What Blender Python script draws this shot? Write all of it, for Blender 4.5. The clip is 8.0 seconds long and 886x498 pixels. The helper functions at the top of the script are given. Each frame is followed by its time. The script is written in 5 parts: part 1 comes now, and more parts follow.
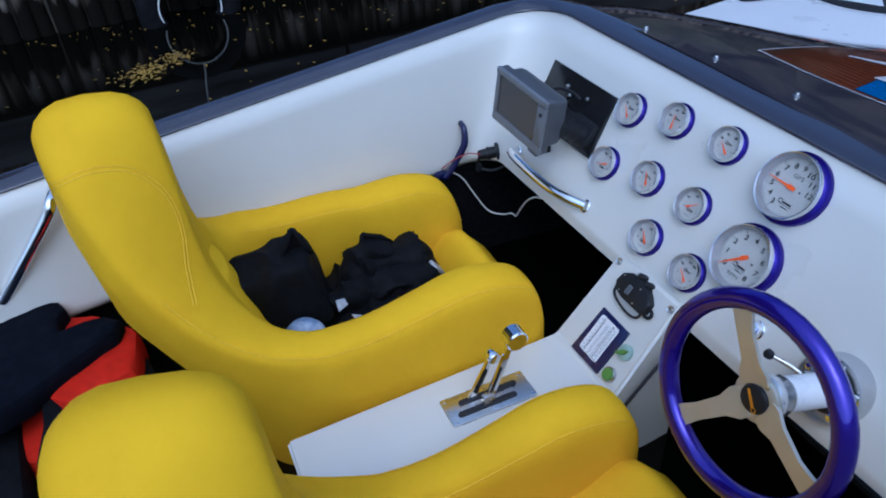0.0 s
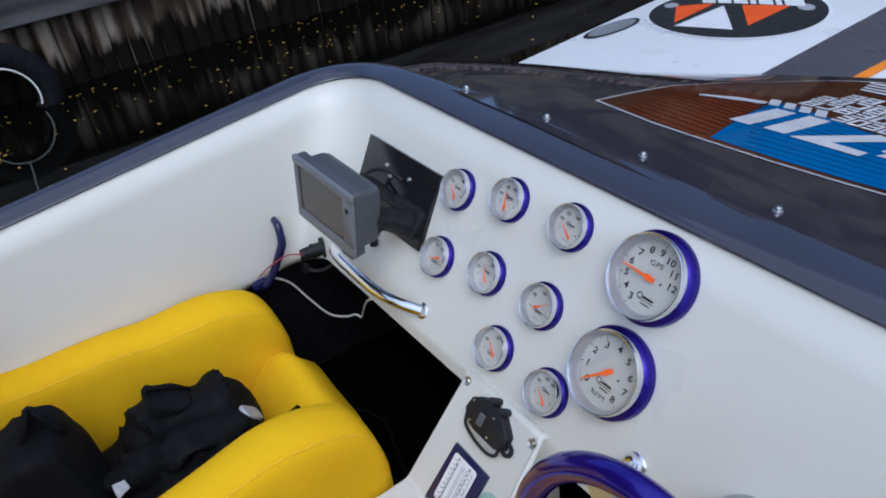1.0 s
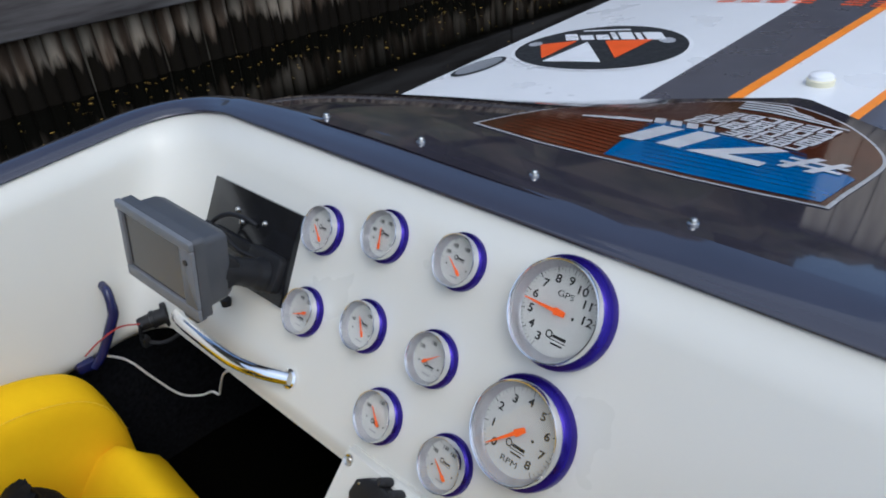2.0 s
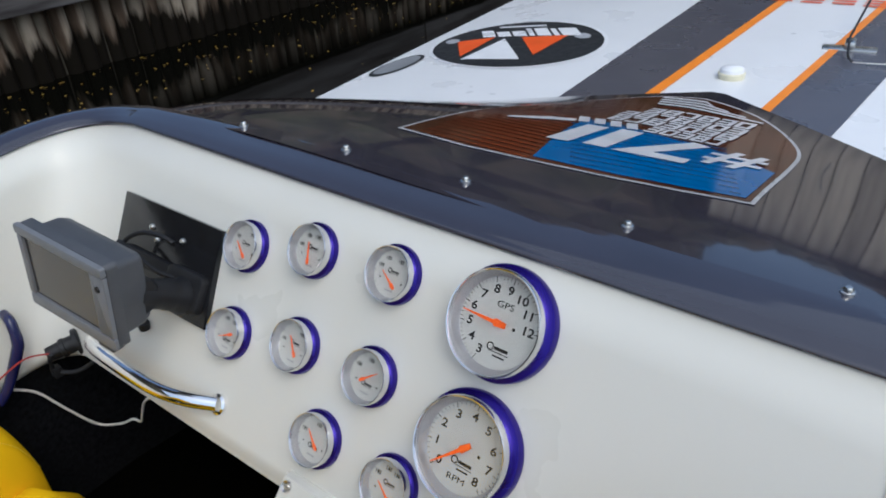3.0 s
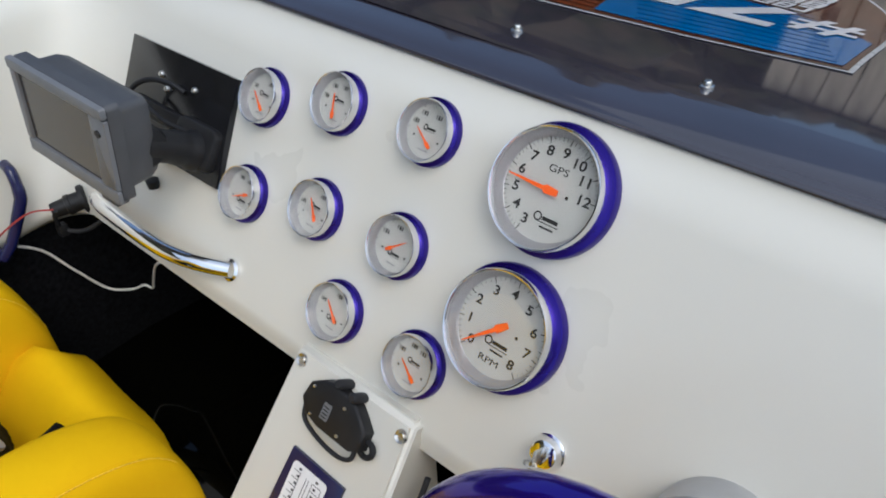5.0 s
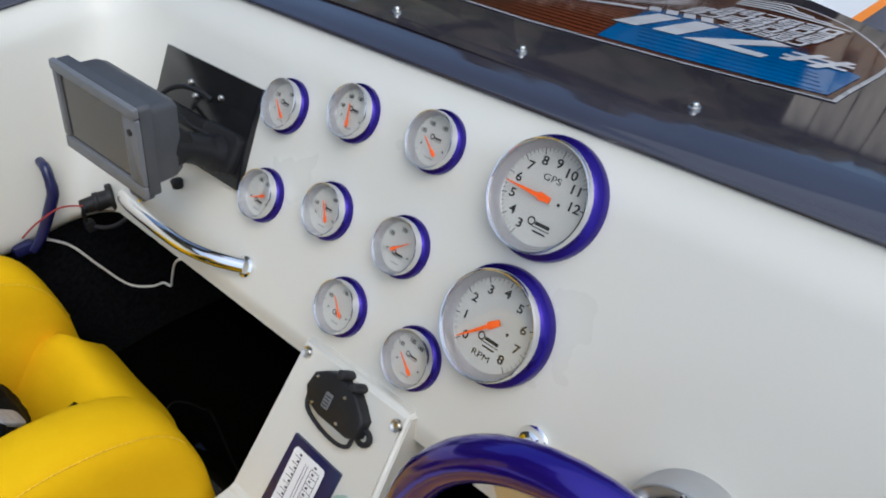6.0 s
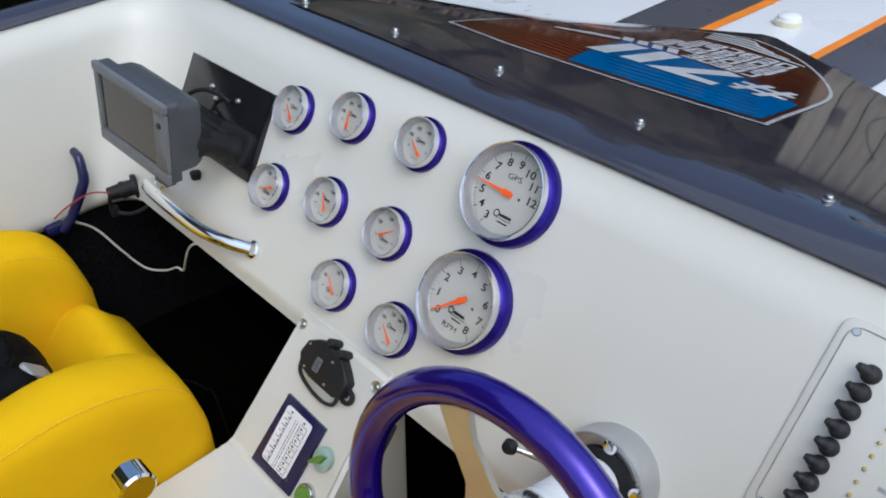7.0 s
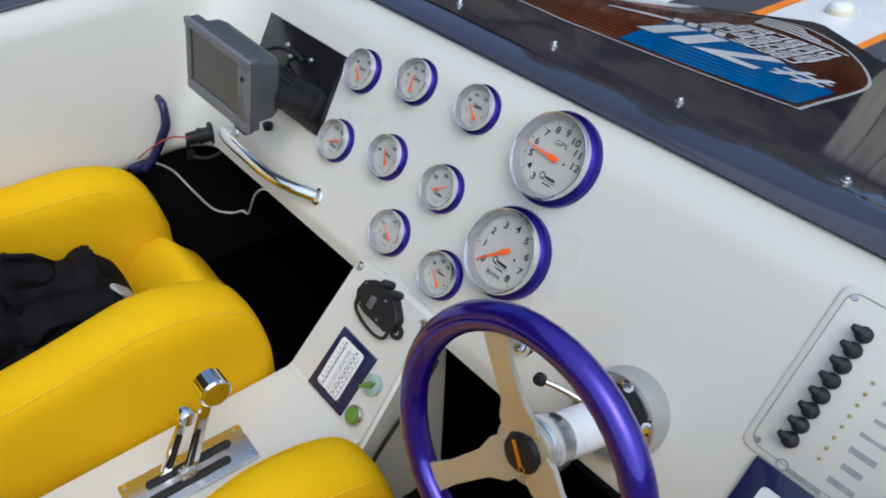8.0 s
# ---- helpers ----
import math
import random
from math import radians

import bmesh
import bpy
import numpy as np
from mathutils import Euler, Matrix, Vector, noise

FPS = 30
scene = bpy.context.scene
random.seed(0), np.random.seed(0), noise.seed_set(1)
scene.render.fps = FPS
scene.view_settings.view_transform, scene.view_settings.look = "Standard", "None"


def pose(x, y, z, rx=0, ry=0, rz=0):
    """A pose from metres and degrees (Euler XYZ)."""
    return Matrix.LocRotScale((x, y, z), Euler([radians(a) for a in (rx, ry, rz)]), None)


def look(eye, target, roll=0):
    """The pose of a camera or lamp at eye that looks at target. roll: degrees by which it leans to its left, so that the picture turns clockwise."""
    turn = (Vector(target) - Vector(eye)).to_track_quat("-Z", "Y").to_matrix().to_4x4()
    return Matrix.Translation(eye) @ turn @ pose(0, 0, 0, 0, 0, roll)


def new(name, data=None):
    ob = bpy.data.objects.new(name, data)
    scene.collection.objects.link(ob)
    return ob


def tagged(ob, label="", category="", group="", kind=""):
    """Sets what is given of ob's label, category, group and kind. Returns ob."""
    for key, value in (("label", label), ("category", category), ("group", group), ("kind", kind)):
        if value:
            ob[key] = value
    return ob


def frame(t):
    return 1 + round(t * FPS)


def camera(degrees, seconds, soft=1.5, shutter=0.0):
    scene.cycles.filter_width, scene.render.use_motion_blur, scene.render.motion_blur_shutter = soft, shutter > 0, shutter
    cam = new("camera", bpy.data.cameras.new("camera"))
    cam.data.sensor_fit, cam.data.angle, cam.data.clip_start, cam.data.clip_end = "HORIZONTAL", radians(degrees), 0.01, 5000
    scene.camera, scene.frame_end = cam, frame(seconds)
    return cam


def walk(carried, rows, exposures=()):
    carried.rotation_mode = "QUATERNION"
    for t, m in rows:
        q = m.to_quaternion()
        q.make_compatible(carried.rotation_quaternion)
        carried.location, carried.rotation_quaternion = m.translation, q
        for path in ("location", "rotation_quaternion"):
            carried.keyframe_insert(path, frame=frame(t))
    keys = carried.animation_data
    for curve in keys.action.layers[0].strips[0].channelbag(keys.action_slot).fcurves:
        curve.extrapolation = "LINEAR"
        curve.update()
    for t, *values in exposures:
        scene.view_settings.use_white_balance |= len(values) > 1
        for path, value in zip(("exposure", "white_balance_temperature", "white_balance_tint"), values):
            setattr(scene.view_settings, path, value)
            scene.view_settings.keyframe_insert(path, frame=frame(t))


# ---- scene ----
from mathutils.bvhtree import BVHTree


# Plan units to metres: every length below is multiplied by K.
K = 1.1
cam = camera(62.6, 8.0, soft=1.9)
PATH = [
    (0, (-0.0302, 0.5735, 1.6926), (-1.5235, 1.1600, 0.4983), -4.57),
    (0.5, (-0.1348, 0.7743, 1.6867), (-1.6080, 1.4304, 0.5038), -8.24),
    (1, (-0.2263, 0.8814, 1.6053), (-1.6712, 1.7014, 0.4919), -7.87),
    (1.5, (-0.2995, 0.9462, 1.5228), (-1.6744, 1.9175, 0.4427), -7.05),
    (2, (-0.3390, 0.9571, 1.4830), (-1.6358, 2.1086, 0.4868), -5.40),
    (3.3, (-0.3886, 0.9765, 1.4879), (-1.4930, 2.2953, 0.4675), -3.88),
    (3.5, (-0.4046, 0.9775, 1.4823), (-1.4957, 2.3193, 0.4777), -3.18),
    (4, (-0.4333, 0.9856, 1.4625), (-1.4691, 2.2575, 0.3182), -2.83),
    (4.5, (-0.4308, 1.0051, 1.4041), (-1.4897, 2.1531, 0.1548), -3.87),
    (5.8, (-0.4077, 0.9838, 1.4033), (-1.5278, 2.1135, 0.1912), -1.31),
    (6, (-0.3784, 0.9739, 1.4124), (-1.5231, 2.1028, 0.2228), -1.35),
    (6.5, (-0.2997, 0.9330, 1.4394), (-1.4565, 2.0795, 0.2787), 0.38),
    (7, (-0.2669, 0.9094, 1.4550), (-1.4448, 2.0497, 0.3094), 0.84),
    (7.5, (-0.2656, 0.8854, 1.4683), (-1.4655, 2.0271, 0.3472), 1.55),
    (8, (-0.2080, 0.8369, 1.4983), (-1.4138, 1.8653, 0.2783), 2.49),
]

walk(cam, [(t, look([K * a for a in eye], [K * a for a in target], roll)) for t, eye, target, roll in PATH],
     [(0.0, -0.05, 4350, 8), (1.0, 0.12, 5050, 7), (2.0, 0.17, 5350, 5), (3.5, 0.20, 5600, 4), (4.5, 0.24, 5700, 4), (6.0, 0.24, 5550, 4), (8.0, 0.24, 5450, 4)])

# ---------------------------------------------------------------- light
world = bpy.data.worlds.new("overcast_sky")
scene.world = world
world.use_nodes = True
wn = world.node_tree
sky = wn.nodes.new("ShaderNodeTexSky")
sky.sky_type = "NISHITA"
sky.sun_disc = False
sky.sun_elevation = radians(56)
sky.sun_rotation = radians(112)
sky.dust_density = 4.8
wn.nodes["Background"].inputs[1].default_value = 0.14
wn.links.new(sky.outputs[0], wn.nodes["Background"].inputs[0])
sun_data = bpy.data.lights.new("sun", "SUN")
sun_data.energy = 0.75
sun_data.angle = radians(150)
sun_data.color = (1.0, 0.95, 0.87)
sun = new("sun", sun_data)
sun.matrix_world = look((5.0, -1.2, 8.5), (-0.8, 1, 0.8))


# ---------------------------------------------------------------- materials
def material(name, colour, rough=0.5, metal=0.0, coat=0.0, vary=0.08, scale=6.0, bump=0.0, bump_scale=200.0, second=None, second_scale=1.5,
             second_at=(0.45, 0.6), sheen=0.0, transmission=0.0, ior=1.45, stretch=(1, 1, 1), rough_vary=0.08, spec=0.5, per_object=0.0):
    m = bpy.data.materials.new(name)
    m.use_nodes = True
    t = m.node_tree
    b = t.nodes["Principled BSDF"]
    co = t.nodes.new("ShaderNodeTexCoord")
    mp = t.nodes.new("ShaderNodeMapping")
    mp.inputs["Scale"].default_value = stretch
    t.links.new(co.outputs["Object"], mp.inputs[0])

    def tex(size, detail=5.0):
        n = t.nodes.new("ShaderNodeTexNoise")
        n.inputs["Scale"].default_value = size
        n.inputs["Detail"].default_value = detail
        t.links.new(mp.outputs[0], n.inputs["Vector"])
        return n.outputs[0]

    def ramp(src, lo, hi, a, c):
        r = t.nodes.new("ShaderNodeMapRange")
        r.inputs[1].default_value, r.inputs[2].default_value, r.inputs[3].default_value, r.inputs[4].default_value = lo, hi, a, c
        t.links.new(src, r.inputs[0])
        return r.outputs[0]

    def mix(kind, fac, a, c):
        x = t.nodes.new("ShaderNodeMix")
        x.data_type, x.blend_type = "RGBA", kind
        for socket, v in ((x.inputs[0], fac), (x.inputs[6], a), (x.inputs[7], c)):
            if isinstance(v, (int, float)):
                socket.default_value = v
            elif isinstance(v, tuple):
                socket.default_value = (*v[:3], 1)
            else:
                t.links.new(v, socket)
        return x.outputs[2]

    fine = tex(scale)
    hsv = t.nodes.new("ShaderNodeHueSaturation")
    t.links.new(ramp(fine, 0.3, 0.7, 1 - vary, 1 + vary), hsv.inputs["Value"])
    hsv.inputs["Color"].default_value = (*colour, 1)
    out = hsv.outputs[0]
    if second:
        out = mix("MIX", ramp(tex(second_scale, 6), *second_at, 0, 1), out, second)
    if per_object:
        info = t.nodes.new("ShaderNodeObjectInfo")
        h2 = t.nodes.new("ShaderNodeHueSaturation")
        t.links.new(ramp(info.outputs["Random"], 0, 1, 1 - per_object, 1 + per_object), h2.inputs["Value"])
        t.links.new(out, h2.inputs["Color"])
        out = h2.outputs[0]
    t.links.new(out, b.inputs["Base Color"])
    t.links.new(ramp(tex(scale * 0.6), 0.3, 0.7, max(0.0, rough - rough_vary * rough * 2), min(1.0, rough + rough_vary * rough * 2)), b.inputs["Roughness"])
    b.inputs["Metallic"].default_value = metal
    b.inputs["Coat Weight"].default_value = coat
    b.inputs["Coat Roughness"].default_value = 0.045
    b.inputs["Sheen Weight"].default_value = sheen
    b.inputs["Transmission Weight"].default_value = transmission
    b.inputs["IOR"].default_value = ior
    b.inputs["Specular IOR Level"].default_value = spec
    if bump:
        bn = t.nodes.new("ShaderNodeBump")
        bn.inputs["Strength"].default_value = bump
        bn.inputs["Distance"].default_value = 0.002
        t.links.new(tex(bump_scale, 3), bn.inputs["Height"])
        t.links.new(bn.outputs[0], b.inputs["Normal"])
    return m


WHITE = material("white_gelcoat", (0.66, 0.645, 0.58), 0.32, coat=0.15, vary=0.025, scale=5, bump=0.015, bump_scale=60, second=(0.63, 0.61, 0.54), second_scale=1.0, second_at=(0.3, 0.9))
DECKWHITE = material("white_deck_paint", (0.8, 0.8, 0.8), 0.3, coat=0.2, vary=0.03, scale=8, bump=0.012, bump_scale=40, second=(0.76, 0.76, 0.75), second_scale=2, second_at=(0.3, 0.9))
PLUM = material("dark_plum_gelcoat", (0.034, 0.031, 0.042), 0.08, spec=0.55, coat=1.0, vary=0.1, scale=12, bump=0.02, bump_scale=7, rough_vary=0.3)
VINYL = material("yellow_vinyl", (0.77, 0.462, 0.0), 0.6, spec=0.02, vary=0.04, scale=9, bump=0.25, bump_scale=900, second=(0.73, 0.424, 0.0), second_scale=3)
STITCH = material("yellow_thread", (0.72, 0.44, 0.01), 0.7, vary=0.2, scale=300)
BEZELCHROME = material("polished_bezel", (0.74, 0.74, 0.76), 0.16, metal=1.0, vary=0.05, rough_vary=0.3)
SATINRING = material("satin_grey_ring", (0.4, 0.4, 0.41), 0.42, metal=0.6, vary=0.06, scale=40)
CHROME = material("chrome", (0.86, 0.86, 0.87), 0.07, metal=1.0, vary=0.03, rough_vary=0.4)
STEEL = material("brushed_steel", (0.62, 0.61, 0.58), 0.28, metal=1.0, vary=0.08, scale=30, bump=0.1, bump_scale=400)
SPOKEMETAL = material("polished_alloy_spokes", (0.56, 0.535, 0.45), 0.36, metal=0.65, vary=0.05, scale=30)
POLISHED = material("polished_aluminium", (0.82, 0.82, 0.83), 0.22, metal=0.85, vary=0.05, scale=40)
PURPLE = material("purple_lacquer", (0.029, 0.009, 0.28), 0.2, metal=0.65, coat=0.8, vary=0.06, scale=15)
RINGPURPLE = material("purple_anodised", (0.026, 0.010, 0.23), 0.27, metal=0.8, coat=0.2, vary=0.06, scale=15)
PURPLE_PAINT = material("purple_plastic", (0.008, 0.010, 0.062), 0.25, coat=0.3, vary=0.08, scale=15)
DIAL = material("dial_face", (0.49, 0.49, 0.455), 0.5, vary=0.03, scale=30)
INK = material("black_ink", (0.015, 0.015, 0.015), 0.6, vary=0.2, scale=80)
GREYINK = material("grey_ink", (0.3, 0.3, 0.3), 0.6, vary=0.2, scale=80)
FAINTINK = material("faint_grey_print", (0.36, 0.36, 0.36), 0.5, vary=0.2, scale=60)
ORANGE = material("orange_needle", (0.95, 0.13, 0.01), 0.45, vary=0.05, scale=40)
BLACK = material("black_plastic", (0.013, 0.013, 0.014), 0.45, spec=0.35, vary=0.2, scale=40, bump=0.15, bump_scale=500)
RUBBER = material("black_rubber", (0.016, 0.016, 0.018), 0.6, vary=0.25, scale=60, bump=0.2, bump_scale=300)
PLATEBLACK = material("black_acrylic", (0.01, 0.01, 0.011), 0.16, vary=0.2, scale=30)
GREYPLASTIC = material("grey_plastic", (0.065, 0.067, 0.073), 0.42, vary=0.08, scale=30, bump=0.15, bump_scale=600)
LIGHTGREY = material("light_grey_plastic", (0.15, 0.155, 0.165), 0.4, vary=0.08, scale=30)
SCREEN = material("dark_screen", (0.035, 0.03, 0.028), 0.12, vary=0.1, scale=20, coat=0.5)
CARPET = material("black_carpet", (0.008, 0.0083, 0.0095), 0.95, vary=0.4, scale=120, bump=0.6, bump_scale=500, spec=0.02)
CLOTH = material("black_fabric", (0.0042, 0.0043, 0.0052), 0.75, vary=0.35, scale=60, bump=0.6, bump_scale=260, spec=0.15)
NAVY = material("navy_fabric", (0.0035, 0.0045, 0.0085), 0.9, vary=0.25, scale=50, bump=0.4, bump_scale=600, spec=0.08)
RED = material("red_fabric", (0.5, 0.014, 0.002), 0.8, vary=0.15, scale=40, bump=0.4, bump_scale=500, spec=0.15)
PALE = material("pale_reflective_tape", (0.38, 0.385, 0.40), 0.4, vary=0.2, scale=100)
GLASS = material("clear_glass", (1, 1, 1), 0.02, transmission=1.0, vary=0.0, rough_vary=0.0)
GREEN = material("green_plastic", (0.13, 0.26, 0.04), 0.35, vary=0.08, scale=60)
PALEGREEN = material("pale_green_plastic", (0.32, 0.43, 0.36), 0.3, vary=0.08, scale=60)
ORANGEVINYL = material("orange_vinyl", (0.85, 0.25, 0.015), 0.4, vary=0.06, scale=20)
REDORANGE = material("red_orange_vinyl", (0.8, 0.1, 0.012), 0.4, vary=0.06, scale=20)
GREYVINYL = material("slate_vinyl", (0.085, 0.083, 0.1), 0.28, vary=0.08, scale=10, coat=0.2)
BLUEVINYL = material("blue_vinyl", (0.003, 0.115, 0.33), 0.1, vary=0.1, scale=10, coat=0.4)
BLUESTREAK = material("dark_blue_streak", (0.003, 0.092, 0.275), 0.1, vary=0.2, scale=10, coat=0.4)
SATIN = material("satin_aluminium", (0.52, 0.52, 0.52), 0.45, metal=0.75, vary=0.06, scale=30)
STREAK = material("red_brown_streak", (0.2, 0.04, 0.012), 0.2, vary=0.3, scale=10, coat=0.4)
BROWNVINYL = material("brown_vinyl", (0.075, 0.02, 0.009), 0.1, vary=0.25, scale=8, coat=0.4, second=(0.05, 0.015, 0.008), second_scale=5)
WHITEVINYL = material("white_vinyl", (0.8, 0.8, 0.8), 0.3, vary=0.04, scale=20)
SILVERVINYL = material("silver_vinyl", (0.42, 0.42, 0.42), 0.3, vary=0.06, scale=20, coat=0.3)
CREAM = material("cream_plastic", (0.72, 0.68, 0.5), 0.35, vary=0.05, scale=30)
WIRE_RED = material("red_wire", (0.3, 0.025, 0.02), 0.45, vary=0.1)
ROPE = material("white_cord", (0.72, 0.7, 0.64), 0.8, vary=0.15, scale=200, bump=0.4, bump_scale=800)
BRASS = material("brass", (0.6, 0.42, 0.12), 0.25, metal=1.0)
WOOD = material("weathered_timber", (0.065, 0.045, 0.03), 0.9, vary=0.45, scale=14, bump=1.0, bump_scale=60, second=(0.225, 0.188, 0.142), second_scale=8, second_at=(0.43, 0.6), stretch=(1, 1, 0.12), per_object=0.4, spec=0.1)


def add_tide_stain(m, level, colour):
    """Wet dark algae with a ragged upper edge over the foot of the piles."""
    t = m.node_tree
    b = t.nodes["Principled BSDF"]
    old = b.inputs["Base Color"].links[0].from_socket
    geo = t.nodes.new("ShaderNodeNewGeometry")
    sep = t.nodes.new("ShaderNodeSeparateXYZ")
    t.links.new(geo.outputs["Position"], sep.inputs[0])
    n = t.nodes.new("ShaderNodeTexNoise")
    n.inputs["Scale"].default_value, n.inputs["Detail"].default_value = 11, 6
    sq = t.nodes.new("ShaderNodeVectorMath")
    sq.operation = "MULTIPLY"
    sq.inputs[1].default_value = (1, 1, 0.15)
    t.links.new(geo.outputs["Position"], sq.inputs[0])
    t.links.new(sq.outputs[0], n.inputs["Vector"])
    add = t.nodes.new("ShaderNodeMath")
    add.operation = "MULTIPLY_ADD"
    add.inputs[1].default_value = 0.5
    t.links.new(n.outputs[0], add.inputs[0])
    t.links.new(sep.outputs[2], add.inputs[2])
    r = t.nodes.new("ShaderNodeMapRange")
    r.inputs[1].default_value, r.inputs[2].default_value, r.inputs[3].default_value, r.inputs[4].default_value = level, level + 0.07, 1, 0
    t.links.new(add.outputs[0], r.inputs[0])
    x = t.nodes.new("ShaderNodeMix")
    x.data_type = "RGBA"
    t.links.new(r.outputs[0], x.inputs[0])
    t.links.new(old, x.inputs[6])
    x.inputs[7].default_value = (*colour, 1)
    t.links.new(x.outputs[2], b.inputs["Base Color"])


add_tide_stain(WOOD, 0.90, (0.007, 0.0055, 0.0035))
BEAMWOOD = material("grey_beam_timber", (0.06, 0.054, 0.052), 0.9, vary=0.45, scale=22, bump=1.0, bump_scale=70, second=(0.13, 0.122, 0.12), second_scale=7, stretch=(1, 0.1, 1), spec=0.1)
TYRE = material("worn_tyre_rubber", (0.007, 0.007, 0.008), 0.85, vary=0.4, scale=30, bump=0.4, bump_scale=120, spec=0.15)
LEAF = material("yellow_leaf", (0.27, 0.165, 0.022), 0.6, vary=0.4, scale=3, per_object=0.3)
PLANKWOOD = material("brown_planks", (0.5, 0.42, 0.32), 0.7, vary=0.3, scale=6, stretch=(1, 1, 0.1), per_object=0.3)
FOLIAGE = material("autumn_foliage", (0.05, 0.05, 0.02), 0.8, vary=0.5, scale=2, second=(0.085, 0.064, 0.035), second_scale=1)
WATER = material("canal_water", (0.002, 0.002, 0.0014), 0.03, vary=0.2, scale=0.7, bump=0.25, bump_scale=3.5, ior=1.33, rough_vary=0.2)


# ---------------------------------------------------------------- mesh helpers
def box(x0, x1, y0, y1, z0, z1, bevel=0.0, seg=2, bm=None):
    own_bm = bmesh.new()
    bmesh.ops.create_cube(own_bm, size=1, matrix=Matrix.Translation(((x0 + x1) / 2, (y0 + y1) / 2, (z0 + z1) / 2)) @ Matrix.Diagonal((x1 - x0, y1 - y0, z1 - z0, 1)))
    if bevel:
        bmesh.ops.bevel(own_bm, geom=own_bm.edges[:], offset=bevel, segments=seg, affect="EDGES", profile=0.5)
    return own_bm if bm is None else merge(bm, own_bm)


def merge(bm, other, m=None):
    if m is not None:
        bmesh.ops.transform(other, matrix=m, verts=other.verts[:])
    table = {v: bm.verts.new(v.co) for v in other.verts}
    for f in other.faces:
        try:
            bm.faces.new([table[v] for v in f.verts])
        except ValueError:
            pass
    other.free()
    return bm


def lathe(profile, seg=32, bm=None, m=None):
    """Turns a profile of (radius, height) round the local z axis."""
    b = bmesh.new()
    rings = []
    for r, z in profile:
        if r < 1e-6:
            rings.append([b.verts.new((0, 0, z))])
        else:
            rings.append([b.verts.new((r * math.cos(2 * math.pi * i / seg), r * math.sin(2 * math.pi * i / seg), z)) for i in range(seg)])
    for a, c in zip(rings, rings[1:]):
        for i in range(seg):
            j = (i + 1) % seg
            if len(a) == 1 and len(c) > 1:
                b.faces.new((a[0], c[i], c[j]))
            elif len(c) == 1 and len(a) > 1:
                b.faces.new((a[i], c[0], a[j]))
            elif len(a) > 1:
                b.faces.new((a[i], c[i], c[j], a[j]))
    bmesh.ops.recalc_face_normals(b, faces=b.faces[:])
    if bm is None and m is None:
        return b
    return merge(bm if bm is not None else bmesh.new(), b, m)


def smooth_path(points, steps=6, closed=False):
    """Catmull-Rom through the points."""
    p = [Vector(q) for q in points]
    n = len(p)
    out = []
    for i in range(n if closed else n - 1):
        a, b, c, d = (p[(i - 1) % n], p[i], p[(i + 1) % n], p[(i + 2) % n]) if closed else (p[max(i - 1, 0)], p[i], p[i + 1], p[min(i + 2, n - 1)])
        for s in range(steps):
            t = s / steps
            out.append(0.5 * (2 * b + (c - a) * t + (2 * a - 5 * b + 4 * c - d) * t * t + (3 * b - a - 3 * c + d) * t ** 3))
    if not closed:
        out.append(p[-1])
    return out


def tube(points, r, seg=10, closed=False, steps=6, bm=None, smooth=True):
    pts = smooth_path(points, steps, closed) if smooth else [Vector(q) for q in points]
    b = bmesh.new()
    rings, n, side = [], len(pts), None
    for i, p in enumerate(pts):
        ahead = (pts[(i + 1) % n] - pts[i - 1]) if closed else (pts[min(i + 1, n - 1)] - pts[max(i - 1, 0)])
        ahead.normalize()
        if side is None:
            side = ahead.orthogonal()
        side = (side - ahead * side.dot(ahead)).normalized()
        up = ahead.cross(side)
        rad = r[min(i * len(r) // n, len(r) - 1)] if isinstance(r, (list, tuple)) else r
        rings.append([b.verts.new(p + rad * (math.cos(2 * math.pi * k / seg) * side + math.sin(2 * math.pi * k / seg) * up)) for k in range(seg)])
    for i in range(n if closed else n - 1):
        a, c = rings[i], rings[(i + 1) % n]
        for k in range(seg):
            b.faces.new((a[k], a[(k + 1) % seg], c[(k + 1) % seg], c[k]))
    if not closed:
        b.faces.new(rings[0][::-1])
        b.faces.new(rings[-1])
    bmesh.ops.recalc_face_normals(b, faces=b.faces[:])
    return b if bm is None else merge(bm, b)


def prism(poly, z0, z1, bevel=0.0, bm=None, seg=2):
    b = bmesh.new()
    lo, hi = [b.verts.new((x, y, z0)) for x, y in poly], [b.verts.new((x, y, z1)) for x, y in poly]
    b.faces.new(lo[::-1])
    b.faces.new(hi)
    for i in range(len(poly)):
        j = (i + 1) % len(poly)
        b.faces.new((lo[i], lo[j], hi[j], hi[i]))
    bmesh.ops.recalc_face_normals(b, faces=b.faces[:])
    if bevel:
        bmesh.ops.bevel(b, geom=[e for e in b.edges if abs(e.verts[0].co.z - e.verts[1].co.z) < 1e-7 and e.verts[0].co.z > (z0 + z1) / 2], offset=bevel, segments=seg, affect="EDGES", profile=0.5)
    return b if bm is None else merge(bm, b)


def rounded(w, h, r, cx=0.0, cy=0.0, n=5):
    """Outline of a rounded rectangle."""
    out = []
    for sx, sy, a0 in ((1, 1, 0), (-1, 1, 90), (-1, -1, 180), (1, -1, 270)):
        for i in range(n + 1):
            a = radians(a0 + 90 * i / n)
            out.append((cx + sx * (w / 2 - r) + r * math.cos(a), cy + sy * (h / 2 - r) + r * math.sin(a)))
    return out


